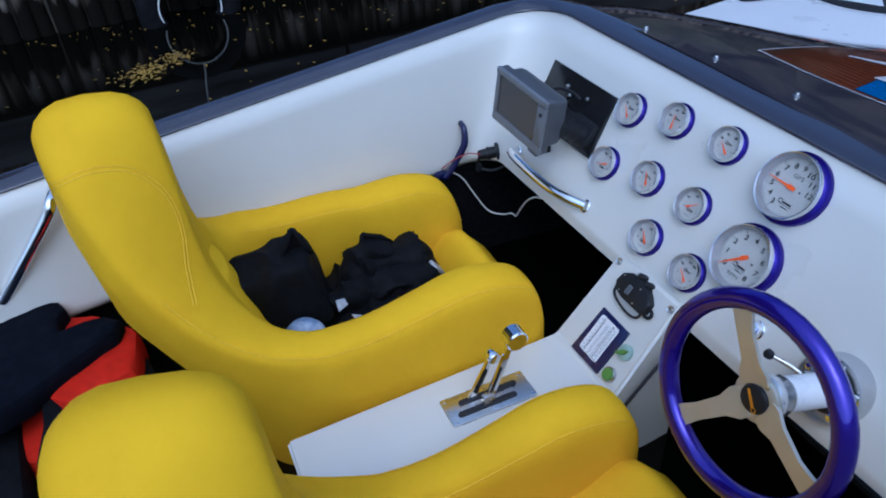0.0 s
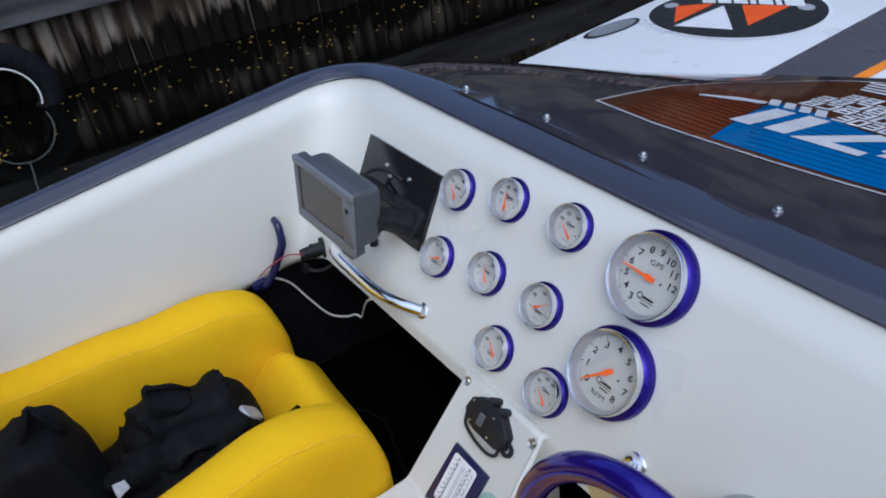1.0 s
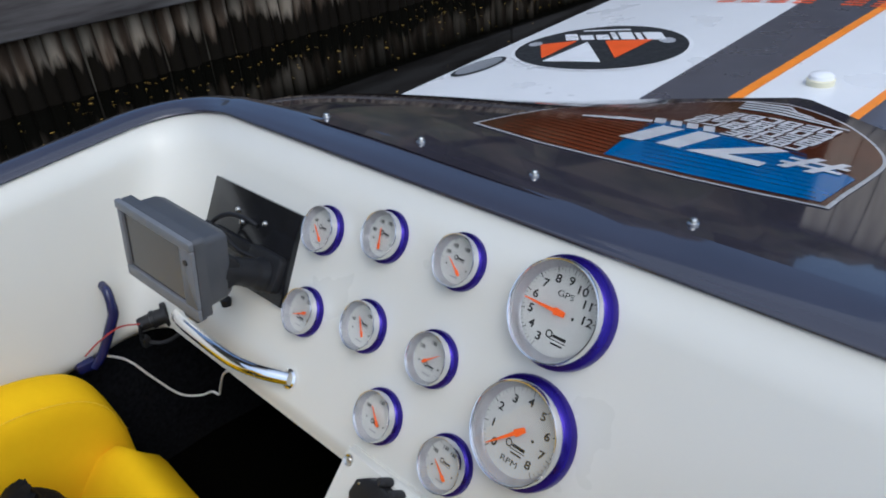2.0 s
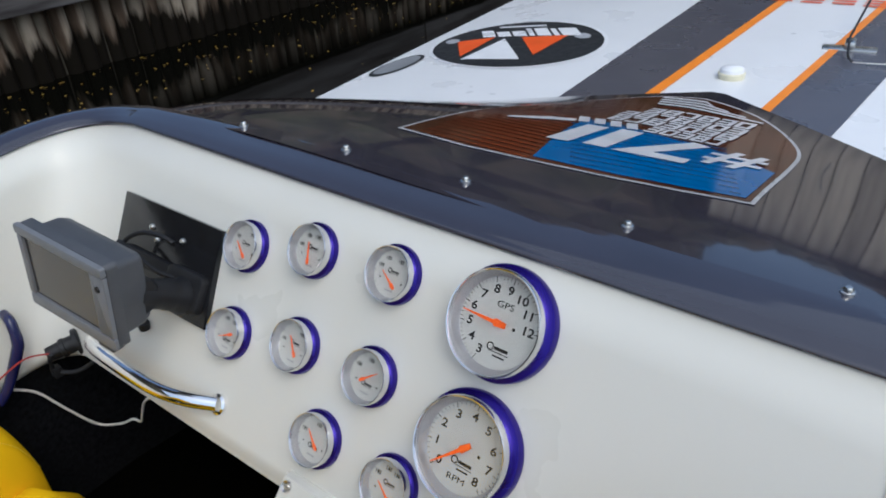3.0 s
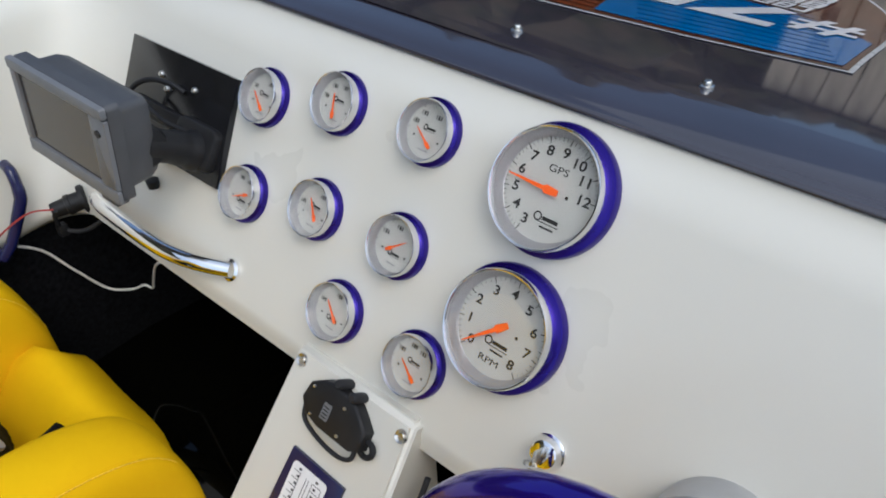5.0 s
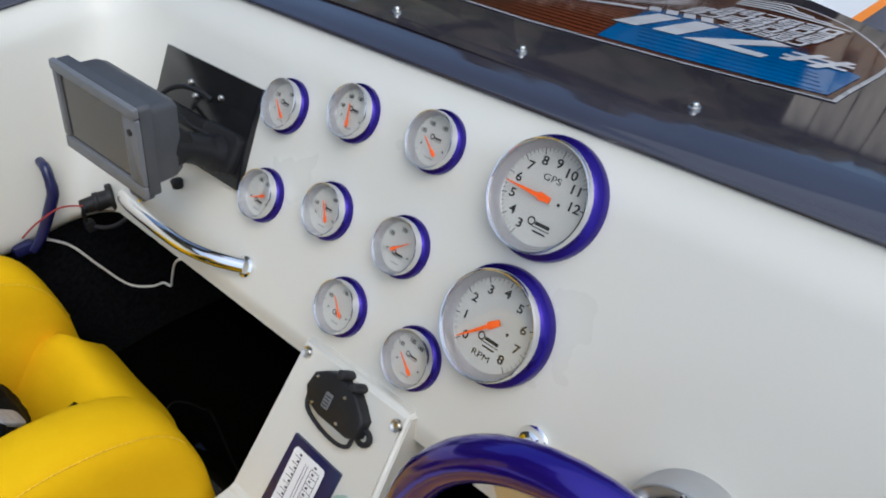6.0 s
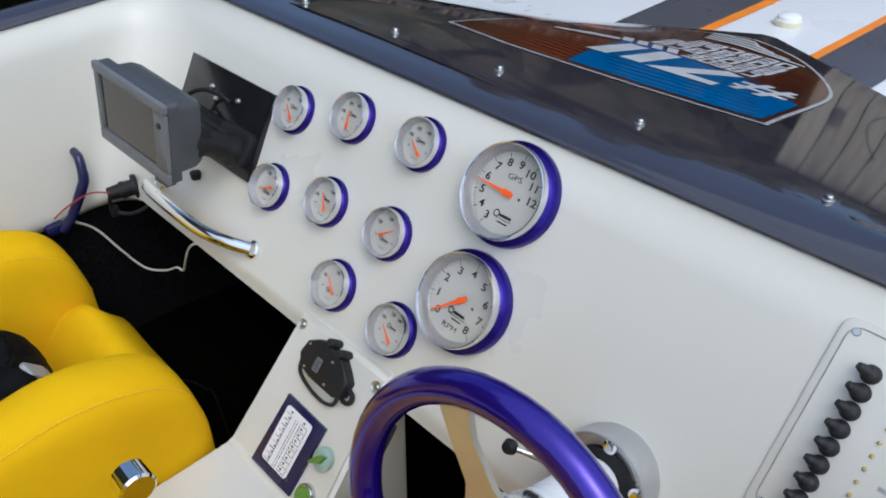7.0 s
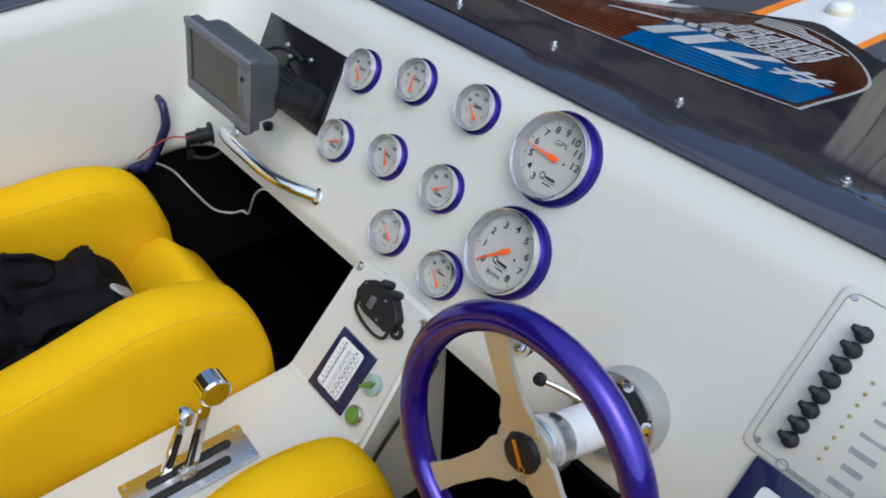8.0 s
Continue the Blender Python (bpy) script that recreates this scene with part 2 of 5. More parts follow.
def grid(rows):
    """A sheet through rows of points."""
    b = bmesh.new()
    v = [[b.verts.new(p) for p in row] for row in rows]
    for a, c in zip(v, v[1:]):
        for i in range(len(a) - 1):
            b.faces.new((a[i], a[i + 1], c[i + 1], c[i]))
    return b


def letters(body, size, m=None, depth=0.0, bold=0.0):
    """Built-in font letters, centred, as a mesh in the local xy plane."""
    curve = bpy.data.curves.new("letters", "FONT")
    curve.body, curve.size, curve.align_x, curve.align_y, curve.extrude, curve.resolution_u, curve.offset = body, size, "CENTER", "CENTER", depth, 3, bold
    ob = bpy.data.objects.new("letters", curve)
    scene.collection.objects.link(ob)
    dg = bpy.context.evaluated_depsgraph_get()
    me = bpy.data.meshes.new_from_object(ob.evaluated_get(dg))
    b = bmesh.new()
    b.from_mesh(me)
    bpy.data.objects.remove(ob)
    bpy.data.curves.remove(curve)
    bpy.data.meshes.remove(me)
    if m is not None:
        bmesh.ops.transform(b, matrix=m, verts=b.verts[:])
    return b


def spot(m):
    """A pose in plan units, in metres."""
    m = m.copy()
    m.translation *= K
    return m


def at(x, y, z):
    return Matrix.Translation((x, y, z))


def thing(name, label, category, m=None, group="", kind=""):
    ob = new(name)
    ob.empty_display_size = 0.05
    ob.matrix_world = spot(m if m is not None else Matrix())
    return tagged(ob, label, category, group, kind)


def part(name, bm, mat, parent=None, label="", m=None, smooth=40, category="", group="", kind=""):
    """Links a bmesh, in its parent's plan units, as one mesh object."""
    bmesh.ops.scale(bm, vec=(K, K, K), verts=bm.verts[:])
    bm.normal_update()
    me = bpy.data.meshes.new(name)
    bm.to_mesh(me)
    bm.free()
    me.materials.append(mat)
    if smooth:
        me.polygons.foreach_set("use_smooth", [True] * len(me.polygons))
        me.set_sharp_from_angle(angle=radians(smooth))
    ob = new(name, me)
    if parent is not None:
        ob.parent = parent
    if m is not None:
        ob.matrix_basis = spot(m)
    return tagged(ob, label, category, group, kind)


# The dash plane: origin, along, up the slope, out of it.
DO = Vector((-0.918, 1.409, 0.949))
DN = Vector((0.041, -0.833, 0.552)).normalized()
DV = Vector((0, 0.552, 0.834)).normalized()
DU = DV.cross(DN).normalized()


def dash(u, v, w=0.0):
    return DO + DU * (u + 0.918) + DV * v + DN * w


def dash_pose(u, v, w=0.0, turn=0.0):
    m = Matrix((DU, DV, DN)).transposed().to_4x4()
    m.translation = dash(u, v, w)
    return m @ pose(0, 0, 0, 0, 0, turn)


# ---------------------------------------------------------------- cockpit liner, coaming, decks
CX = -0.83
DASH_TOP = 0.170


def port_rim(y):
    return Vector((-1.345 - 0.156 * y, y, 1.028 + 0.045 * y))


def mirrored(p):
    return Vector((2 * CX - p.x, p.y, p.z))


def curve3(a, b, c, n):
    return [(1 - t) ** 2 * a + 2 * t * (1 - t) * b + t * t * c for t in (i / n for i in range(n + 1))]


def half_path(top):
    """Port half of the cockpit's upper or lower edge, from aft to the middle of the dash."""
    if top:
        side = [port_rim(-0.6 + 1.97 * i / 12) for i in range(12)]
        a, c = port_rim(1.37), dash(-1.44, DASH_TOP)
        b = Vector((a.x - 0.016, c.y - 0.004, 1.09))
    else:
        side = [Vector((port_rim(y).x + 0.03, y, 0.765)) for y in (-0.6 + 1.79 * i / 12 for i in range(12))]
        a, c = Vector((port_rim(1.19).x + 0.03, 1.19, 0.765)), dash(-1.42, -0.195)
        b = Vector((a.x - 0.01, c.y - 0.002, 0.775))
    row = side + curve3(a, b, c, 10)
    v = DASH_TOP if top else -0.195
    return row + [dash(-1.44 + (CX + 1.44) * i / 6, v) for i in range(1, 7)]


def full_path(top):
    half = half_path(top)
    other = [mirrored(p) for p in half[:-1]][::-1]
    for i, p in enumerate(other):  # the dash runs on in its own plane
        if i < 7:
            q = dash(p.x, DASH_TOP if top else -0.195)
            p.y, p.z = q.y, q.z
    return half + other


TOP, LOW = full_path(True), full_path(False)
rows = [[a.lerp(b, k) for a, b in zip(TOP, LOW)] for k in (0, 0.17, 0.33, 0.5, 0.67, 0.83, 0.925, 0.945, 0.965)]
rows.append([p - DN * (0.007 if p.y > 1.25 else 0.0) for p in LOW])
# rolled lower edge, going forward under the dash
for out, down in ((0.004, 0.010), (0.014, 0.020), (0.035, 0.026)):
    ring = []
    for i, p in enumerate(LOW):
        d = (LOW[min(i + 1, len(LOW) - 1)] - LOW[max(i - 1, 0)]).normalized()
        n = Vector((d.y, -d.x, 0)) * -1
        ring.append(p + n * out - Vector((0, 0, down)))
    rows.append(ring)
liner = part("cockpit_wall", grid(rows), WHITE, label="glossy off-white moulded cockpit liner and dash face", category="cockpit wall", kind="structure", smooth=50)
sol = liner.modifiers.new("thickness", "SOLIDIFY")
sol.thickness, sol.offset = 0.012, 1

def crown(x, y):
    return 1.02 - 0.05 * ((x - CX) / 0.75) ** 2


# the foredeck and all on it are drawn in a smaller plan, set lower by this
FORE = Matrix.Translation((-0.40, 0.977, 1.482)) @ Matrix.Scale(1.108, 4) @ Matrix.Translation((0.40, -0.977, -1.482))


def fore(bm):
    bmesh.ops.transform(bm, matrix=FORE, verts=bm.verts[:])
    return bm


def deck_edge(y):
    """Half width of the foredeck."""
    w = 0.75 + 0.19 * (y - 1.9)
    return w if y < 3.4 else w * max(0.02, 1 - ((y - 3.4) / 4.2) ** 2)


def hatch_front(x):
    return 2.36 - (0.655 if x < -0.845 else 0.55) * abs(x + 0.845)


def hatch_z(x, y):
    """The hatch falls away forward and to starboard, and turns down at its front edge."""
    t = min(1.0, max(0.0, (y - 1.55) / max(0.05, hatch_front(x) - 1.55)))
    side = abs(x - CX) / 0.72
    rise = min(1.0, max(0.0, (y - 1.55) / 0.15))
    plane = 1.100 - 0.038 * (x - CX) - 0.14 * (y - 1.6) - 0.006 * (1 - rise) ** 2
    return plane + (0.986 - plane) * t ** 3 - 0.05 * side ** 4


# dark plum coaming lip round the cockpit, running flush into the hatch along the dash
rows = [[] for _ in range(14)]
SECTION = ((0.002, 0.001), (-0.002, 0.0015), (-0.0025, 0.003), (-0.0005, 0.0055), (0.004, 0.0090), (0.010, 0.0130), (0.020, 0.0155), (0.032, 0.0195), (0.044, 0.0225), (0.056, 0.0240), (0.066, 0.023), (0.073, 0.013), (0.078, -0.03), (0.095, -0.2))
for i, p in enumerate(TOP):
    d = (TOP[min(i + 1, len(TOP) - 1)] - TOP[max(i - 1, 0)]).normalized()
    n = Vector((-d.y, d.x, 0)).normalized()
    w = max(0.0, min(1.0, (0.62 - abs(p.x - CX)) / 0.14)) if p.y > 1.4 else 0.0
    flush = max(0.012, hatch_z(p.x, p.y + 0.06) - p.z - 0.0006)
    for row, (out, up) in zip(rows, SECTION):
        if out > 0.003:  # narrower along the sides
            out, up = out * (0.66 + 0.34 * w), up * (0.74 + 0.26 * w)
        if out > 0.002 and up > 0:
            s = min(1.0, out / 0.056)
            up = up * (1 - w) + w * (0.0045 + 0.004 * min(1.0, out / 0.016) + (max(flush, 0.011) - 0.0085) * s)
        elif out > 0.05:
            up -= 0.02 * w
        row.append(p + n * out + Vector((0, 0, up)))
part("coaming", grid(rows), PLUM, label="dark plum glossy rolled coaming round the cockpit", category="coaming", kind="structure", smooth=60)


rows = []
for j in range(25):
    y = 1.66 + 5.9 * (j / 24) ** 1.3
    w = deck_edge(y)
    rows.append([(CX + w * s, y, crown(CX + w * s, y)) for s in [-1 + 2 * i / 20 for i in range(21)]])
skirt = bmesh.new()
merge(skirt, grid(rows))
part("foredeck", fore(skirt), DECKWHITE, label="glossy white foredeck of the powerboat", category="boat deck", kind="structure", smooth=60)

rows = []
for sgn in (-1, 1):
    rows = []
    for drop, inset in ((0.0, 0.0), (0.012, -0.012), (0.03, -0.015), (0.25, -0.02), (0.62, 0.0)):
        row = []
        for j in range(30):
            y = -1.6 + 9.1 * j / 29
            w = (deck_edge(y) if y > 1.8 else abs(port_rim(y).x - CX) + 0.095)
            z = crown(CX + w, y) if y > 1.8 else port_rim(y).z - 0.15
            p = Vector((CX + sgn * (w - inset * (1 if w > 0.3 else 0)), y, z - drop))
            row.append(FORE @ p if y > 1.8 else p)
        rows.append(row)
    part("hull_side", grid(rows), PLUM, label="dark glossy hull side of the powerboat", category="hull", kind="structure", smooth=60)

rows = []
for j in range(21):
    t = j / 20
    row = []
    for i in range(49):
        s = -1 + 2 * i / 48
        xb, xf = CX + 0.71 * s, CX + 0.66 * s
        x = xb + (xf - xb) * t
        y0 = dash(x, DASH_TOP).y + 0.05 - 0.02 * abs(s) ** 8
        y = y0 + (hatch_front(x) - y0) * t
        row.append((x, y, hatch_z(x, y)))
    rows.append(row)
rows.append([(p[0], p[1] + 0.004, p[2] - 0.035) for p in rows[-1]])
part("hatch_cover", grid(rows), PLUM, label="dark plum glossy hatch cover ahead of the dash", category="deck hatch", kind="structure", smooth=60)

# black-lined footwell and sole
well = bmesh.new()
wall_rows = [[p + Vector((0, 0, -d)) for p in LOW] for d in (-0.004, 0.2, 0.45)]
for r in wall_rows:
    for i, p in enumerate(r):
        if i < 12:
            p.x -= 0.05
        elif i > len(r) - 13:
            p.x += 0.07
        if 11 < i < len(r) - 12:
            p.y += 0.45
        elif i in (11, len(r) - 12):
            p.y += 0.3
merge(well, grid(wall_rows))
part("footwell_lining", well, CARPET, label="black carpeted footwell lining below the dash", category="footwell", kind="structure")
part("footwell_side", box(-1.612, -1.60, 0.9, 1.76, 0.3, 0.80), CARPET, label="black carpeted side of the footwell", category="footwell", kind="structure")
part("footwell_front", box(-1.54, -0.12, 1.77, 1.79, 0.3, 0.80), CARPET, label="black carpeted front of the footwell", category="footwell", kind="structure")
part("cockpit_floor", box(-1.62, -0.05, -0.7, 1.95, 0.27, 0.315), CARPET, label="black carpeted cockpit floor", category="floor", kind="structure")
part("footwell_roof", box(-1.58, -0.1, 1.318, 1.9, 0.762, 0.772), CARPET, label="black underside of the dash shelf", category="footwell", kind="structure")
part("rear_bulkhead", box(-1.5, -0.16, -0.75, -0.62, 0.3, 0.98, 0.01), WHITE, label="white bulkhead behind the seats", category="bulkhead", kind="structure")
part("aft_deck", box(-1.33, -0.33, -1.6, -0.75, 0.86, 0.98, 0.02), DECKWHITE, label="plain white aft deck behind the cockpit", category="boat deck", kind="structure")
part("rear_bench", box(-1.36, -0.27, -0.6, 0.3, 0.31, 0.62, 0.03), CARPET, label="black upholstered bench behind the seats", category="bench")


# ---------------------------------------------------------------- gauges
def bar(x, y, w, h, turn=0.0, z=0.0005, bm=None):
    b = bmesh.new()
    bmesh.ops.create_grid(b, x_segments=1, y_segments=1, size=0.5, matrix=Matrix.Translation((x, y, z)) @ Matrix.Rotation(turn, 4, "Z") @ Matrix.Diagonal((w, h, 1, 1)))
    return b if bm is None else merge(bm, b)


def polar(r, deg):
    return r * math.cos(radians(deg)), r * math.sin(radians(deg))


TURN = 3
WEDGE = math.tan(radians(TURN))


def gauge(name, label, u, v, R, group):
    """A gauge set on a wedge-shaped ring that turns it to port."""
    k = max(R / 0.064, 0.72)
    foot = 0.005 * k
    g = thing(name, label, "gauge", dash_pose(u, v, foot + R * WEDGE) @ pose(0, 0, 0, 0, -TURN, 0), group)
    ring = lathe([(R * 0.8, -1), (R, -1), (R, -0.002 * k), (R * 0.985, 0.0), (R * 0.93, 0.0005 * k), (R * 0.8, 0.0005 * k)], 48)
    for vert in ring.verts:
        if vert.co.z < -0.5:
            vert.co.z = -foot - (vert.co.x + R) * WEDGE
    part("mounting_ring", ring, RINGPURPLE, g, "purple anodised wedge ring")
    bezel = part("bezel", lathe([(R * 0.90, 0.0), (R * 0.905, 0.012 * k), (R * 0.90, 0.0175 * k), (R * 0.885, 0.0192 * k), (R * 0.868, 0.0188 * k), (R * 0.855, 0.0168 * k)], 48), BEZELCHROME, g, "polished chrome bezel")
    part("inner_ring", lathe([(R * 0.856, 0.0170 * k), (R * 0.845, 0.0150 * k), (R * 0.79, 0.0040 * k), (R * 0.765, 0.0025 * k)], 48), SATINRING, bezel, "satin grey inner ring")
    dial = part("dial", lathe([(0, 0.0025 * k), (R * 0.775, 0.0025 * k), (R * 0.775, 0.0005 * k)], 48), DIAL, g, "white dial face")
    glass = part("glass", lathe([(0, 0.0155 * k), (R * 0.84, 0.0155 * k), (R * 0.84, 0.0145 * k), (0, 0.0145 * k)], 40), GLASS, bezel, "clear glass")
    glass.visible_shadow = False
    return dial, 0.0029 * k


def needle(dial, x, y, z, deg, length, width):
    b = bmesh.new()
    d, n = Vector(polar(1, deg)), Vector(polar(1, deg + 90))
    p = Vector((x, y))
    pts = [p - d * length * 0.24 + n * width * 0.7, p - d * length * 0.24 - n * width * 0.7, p + d * length * 0.06 - n * width, p + d * length * 0.1 - n * width * 0.5, p + d * length - n * width * 0.12,
           p + d * length + n * width * 0.12, p + d * length * 0.1 + n * width * 0.5, p + d * length * 0.06 + n * width]
    prism([tuple(q) for q in pts], z + 0.003, z + 0.0042, bm=b)
    part("needle", b, ORANGE, dial, "orange needle")


def large_gauge(u, v, numbers, first, step, needle_deg, word, sub, word_at, label):
    dial, z = gauge("large_gauge", label, u, v, 0.0628, "large dash gauges")
    ticks = bmesh.new()
    for i in range(len(numbers)):
        a = first + step * i
        x, y = polar(0.0452, a)
        bar(x, y, 0.006, 0.0009, radians(a), z, ticks)
        if i < len(numbers) - 1:
            for j in range(1, 5):
                x, y = polar(0.0462, a + step * j / 5)
                bar(x, y, 0.003, 0.0005, radians(a + step * j / 5), z, ticks)
    part("tick_marks", ticks, INK, dial)
    for i, n in enumerate(numbers):
        x, y = polar(0.0352, first + step * i)
        part("numeral", letters(n, 0.0128, bold=0.0003, m=at(x, y, z) @ Matrix.Diagonal((1.2, 1, 1, 1))), INK, dial)
    part("dial_word", letters(word, 0.0095, bold=0.0, m=at(word_at[0], word_at[1], z) @ Matrix.Diagonal((1.35, 1, 1, 1))), INK, dial)
    logo = bmesh.new()
    lx, ly = sub
    bar(lx + 0.004, ly + 0.0005, 0.017, 0.0035, 0, z, logo)
    bar(lx + 0.003, ly - 0.0035, 0.022, 0.0009, 0, z, logo)
    lathe([(0.0045, z), (0.003, z)], 20, logo, at(lx - 0.0095, ly + 0.0008, 0))
    bar(lx + 0.003, ly - 0.0075, 0.015, 0.0018, 0, z, logo)
    part("maker_mark", logo, INK, dial)
    hole = bmesh.new()
    lathe([(0, z), (0.0018, z)], 12, hole, at(0.019, -0.001, 0))
    part("dial_dot", hole, INK, dial)
    needle(dial, 0, 0, z, needle_deg, 0.044, 0.0042)
    return dial


large_gauge(-0.7325, 0.098, [str(n) for n in range(3, 13)], 248, -27.2, 178, "GPS", (0.008, -0.026), (0.002, 0.019), "large white speed dial with chrome bezel, orange needle near six")
large_gauge(-0.727, -0.038, [str(n) for n in range(0, 9)], 223, -34, 221, "RPM", (0.002, -0.016), (0.0, -0.034), "large white rev counter dial with chrome bezel, orange needle at zero")


def small_gauge(u, v, deg, hub, marks):
    dial, z = gauge("small_gauge", "small white engine gauge with chrome bezel and purple ring", u, v, 0.0358, "small dash gauges")
    ticks = bmesh.new()
    for i in range(9):
        a = 215 - 31 * i
        x, y = polar(0.0262, a)
        bar(x, y, 0.0022, 0.0005, radians(a), z, ticks)
    for a in marks:
        x, y = polar(0.019, a)
        bar(x - 0.0014, y, 0.0022, 0.0046, 0, z, ticks)
        bar(x + 0.0016, y, 0.0018, 0.0046, 0, z, ticks)
        bar(x - 0.0046, y, 0.001, 0.0046, 0, z, ticks)
    part("tick_marks", ticks, INK, dial)
    my = -0.009 if hub[1] > -0.008 else 0.003
    mark = bar(0.0035, my, 0.011, 0.0024, 0, z)
    lathe([(0.0032, z), (0.0018, z)], 16, mark, at(-0.0045, my + 0.0005, 0))
    bar(0.002, my - 0.0026, 0.015, 0.0006, 0, z, mark)
    part("maker_mark", mark, INK, dial)
    part("dial_word", bar(0.001, -0.0195, 0.012, 0.0018, 0, z), GREYINK, dial)
    for a in (205, 335):
        x, y = polar(0.018, a)
        part("dial_dot", lathe([(0, z), (0.0013, z)], 10, m=at(x, y, 0)), INK, dial)
    needle(dial, hub[0], hub[1], z, deg, 0.0225, 0.0022)


for u, v, deg, hub, marks in ((-1.124, 0.067, 138, (0.003, -0.012), (150, 60)), (-1.009, 0.095, 104, (0.0, -0.013), (170, 120, 70)), (-0.882, 0.104, 144, (0.006, -0.012), (120, 60, 160)),
                              (-1.111, -0.05, 203, (0.008, 0.0), (110, 60)), (-0.994, -0.024, 124, (0.006, -0.008), (170, 60)), (-0.873, -0.017, 36, (-0.004, -0.004), (150, 90)),
                              (-0.922, -0.116, 135, (0.006, -0.006), (160, 80)), (-0.805, -0.119, 143, (0.006, -0.012), (150, 100, 60))):
    small_gauge(u, v, deg, hub, marks)


# ---------------------------------------------------------------- monitor on its bracket
plate = thing("mounting_plate", "black acrylic square plate bolted on the dash", "plate", dash_pose(-1.29, 0.003))
face = part("plate", prism([(-0.113, 0.07), (-0.096, -0.066), (0.133, -0.066), (0.115, 0.07)], 0.0, 0.009, 0.001), PLATEBLACK, plate)
for bx, by in ((-0.029, 0.036), (0.045, 0.035), (0.073, -0.011), (-0.066, -0.009), (-0.01, 0.021)):
    part("bolt", lathe([(0, 0.0135), (0.003, 0.0132), (0.0045, 0.011), (0.0045, 0.009)], 12, m=at(bx, by, 0)), STEEL, face, "steel bolt head")

MR = Vector((0.987, 0.107, -0.124)).normalized()
MUP = Vector((0.115, 0.089, 0.989))
MUP = (MUP - MR * MUP.dot(MR)).normalized()
MNO = MR.cross(MUP)
mm = Matrix((MR, MUP, MNO)).transposed().to_4x4()
mm.translation = (-1.252, 1.2505, 1.006)
mon = thing("chart_plotter", "grey plastic boxy monitor with a dark switched-off screen", "monitor", mm)
part("housing", prism(rounded(0.174, 0.124, 0.007), -0.016, 0.0, 0.003), GREYPLASTIC, mon)
rim_bm = prism(rounded(0.174, 0.014, 0.003, 0, 0.055), 0.0005, 0.008, 0.0025)
prism(rounded(0.174, 0.018, 0.003, 0, -0.053), 0.0005, 0.006, 0.002, rim_bm)
prism(rounded(0.011, 0.09, 0.002, -0.0815, 0.002), 0.0005, 0.006, 0.002, rim_bm)
prism(rounded(0.028, 0.09, 0.002, 0.073, 0.002), 0.0005, 0.006, 0.002, rim_bm)
part("bezel", rim_bm, LIGHTGREY, mon, "lighter grey raised frame")
part("screen", prism(rounded(0.136, 0.091, 0.002, -0.008, 0.003), 0.0, 0.0022), SCREEN, mon, "dark blank screen")
part("button", lathe([(0, 0.0085), (0.004, 0.008), (0.0045, 0.006)], 16, m=at(0.073, 0.028, 0)), BLACK, mon, "round black button")
part("latch_tab", prism(rounded(0.03, 0.008, 0.002, 0.062, -0.066), -0.012, 0.004, 0.002), GREYPLASTIC, mon)
back = bmesh.new()
rings = []
for w, h, depth in ((0.162, 0.108, -0.014), (0.16, 0.106, -0.046), (0.152, 0.098, -0.057), (0.12, 0.076, -0.064)):
    rings.append([back.verts.new((x, y, depth)) for x, y in rounded(w, h, 0.01)])
for r1, r2 in zip(rings, rings[1:]):
    for i in range(len(r1)):
        back.faces.new((r1[i], r2[i], r2[(i + 1) % len(r1)], r1[(i + 1) % len(r1)]))
back.faces.new(rings[-1][::-1])
bmesh.ops.recalc_face_normals(back, faces=back.faces[:])
part("back_cover", back, GREYPLASTIC, mon)

bracket = thing("monitor_bracket", "black plastic swivel arm holding the monitor off its plate", "bracket", at(-1.2, 1.36, 0.93))
o = Vector((-1.2, 1.36, 0.93))
arm_a, arm_b = Vector((-1.200, 1.305, 0.980)), dash(-1.205, -0.030, 0.014)
part("arm", tube([p - o for p in (arm_a, arm_a.lerp(arm_b, 0.5) + Vector((0, 0, 0.002)), arm_b)], [0.020, 0.0205, 0.022, 0.026], 18), BLACK, bracket)
part("knuckle", lathe([(0, -0.03), (0.022, -0.028), (0.027, -0.02), (0.027, 0.012), (0.024, 0.016), (0, 0.018)], 24, m=Matrix.Translation(arm_a - o) @ Matrix.Rotation(radians(90), 4, "Y")), BLACK, bracket)
back_a = mm @ Vector((0.03, -0.02, -0.055))
part("monitor_post", tube([back_a - o, back_a.lerp(arm_a, 0.5) - o, arm_a - o], 0.018, 12), BLACK, bracket)
part("base_foot", prism(rounded(0.08, 0.056, 0.012), 0.0, 0.012, 0.004), BLACK, bracket, m=Matrix.Translation(-o) @ dash_pose(-1.21, -0.022, 0.009))
part("base_bar", prism(rounded(0.16, 0.022, 0.006), 0.0, 0.008, 0.002), BLACK, bracket, m=Matrix.Translation(-o) @ dash_pose(-1.288, -0.010, 0.009))
part("knob", lathe([(0, 0), (0.008, 0.001), (0.009, 0.012), (0, 0.014)], 12, m=Matrix.Translation(Vector((-1.281, 1.335, 0.870)) - o)), BLACK, bracket, "black clamp knob")
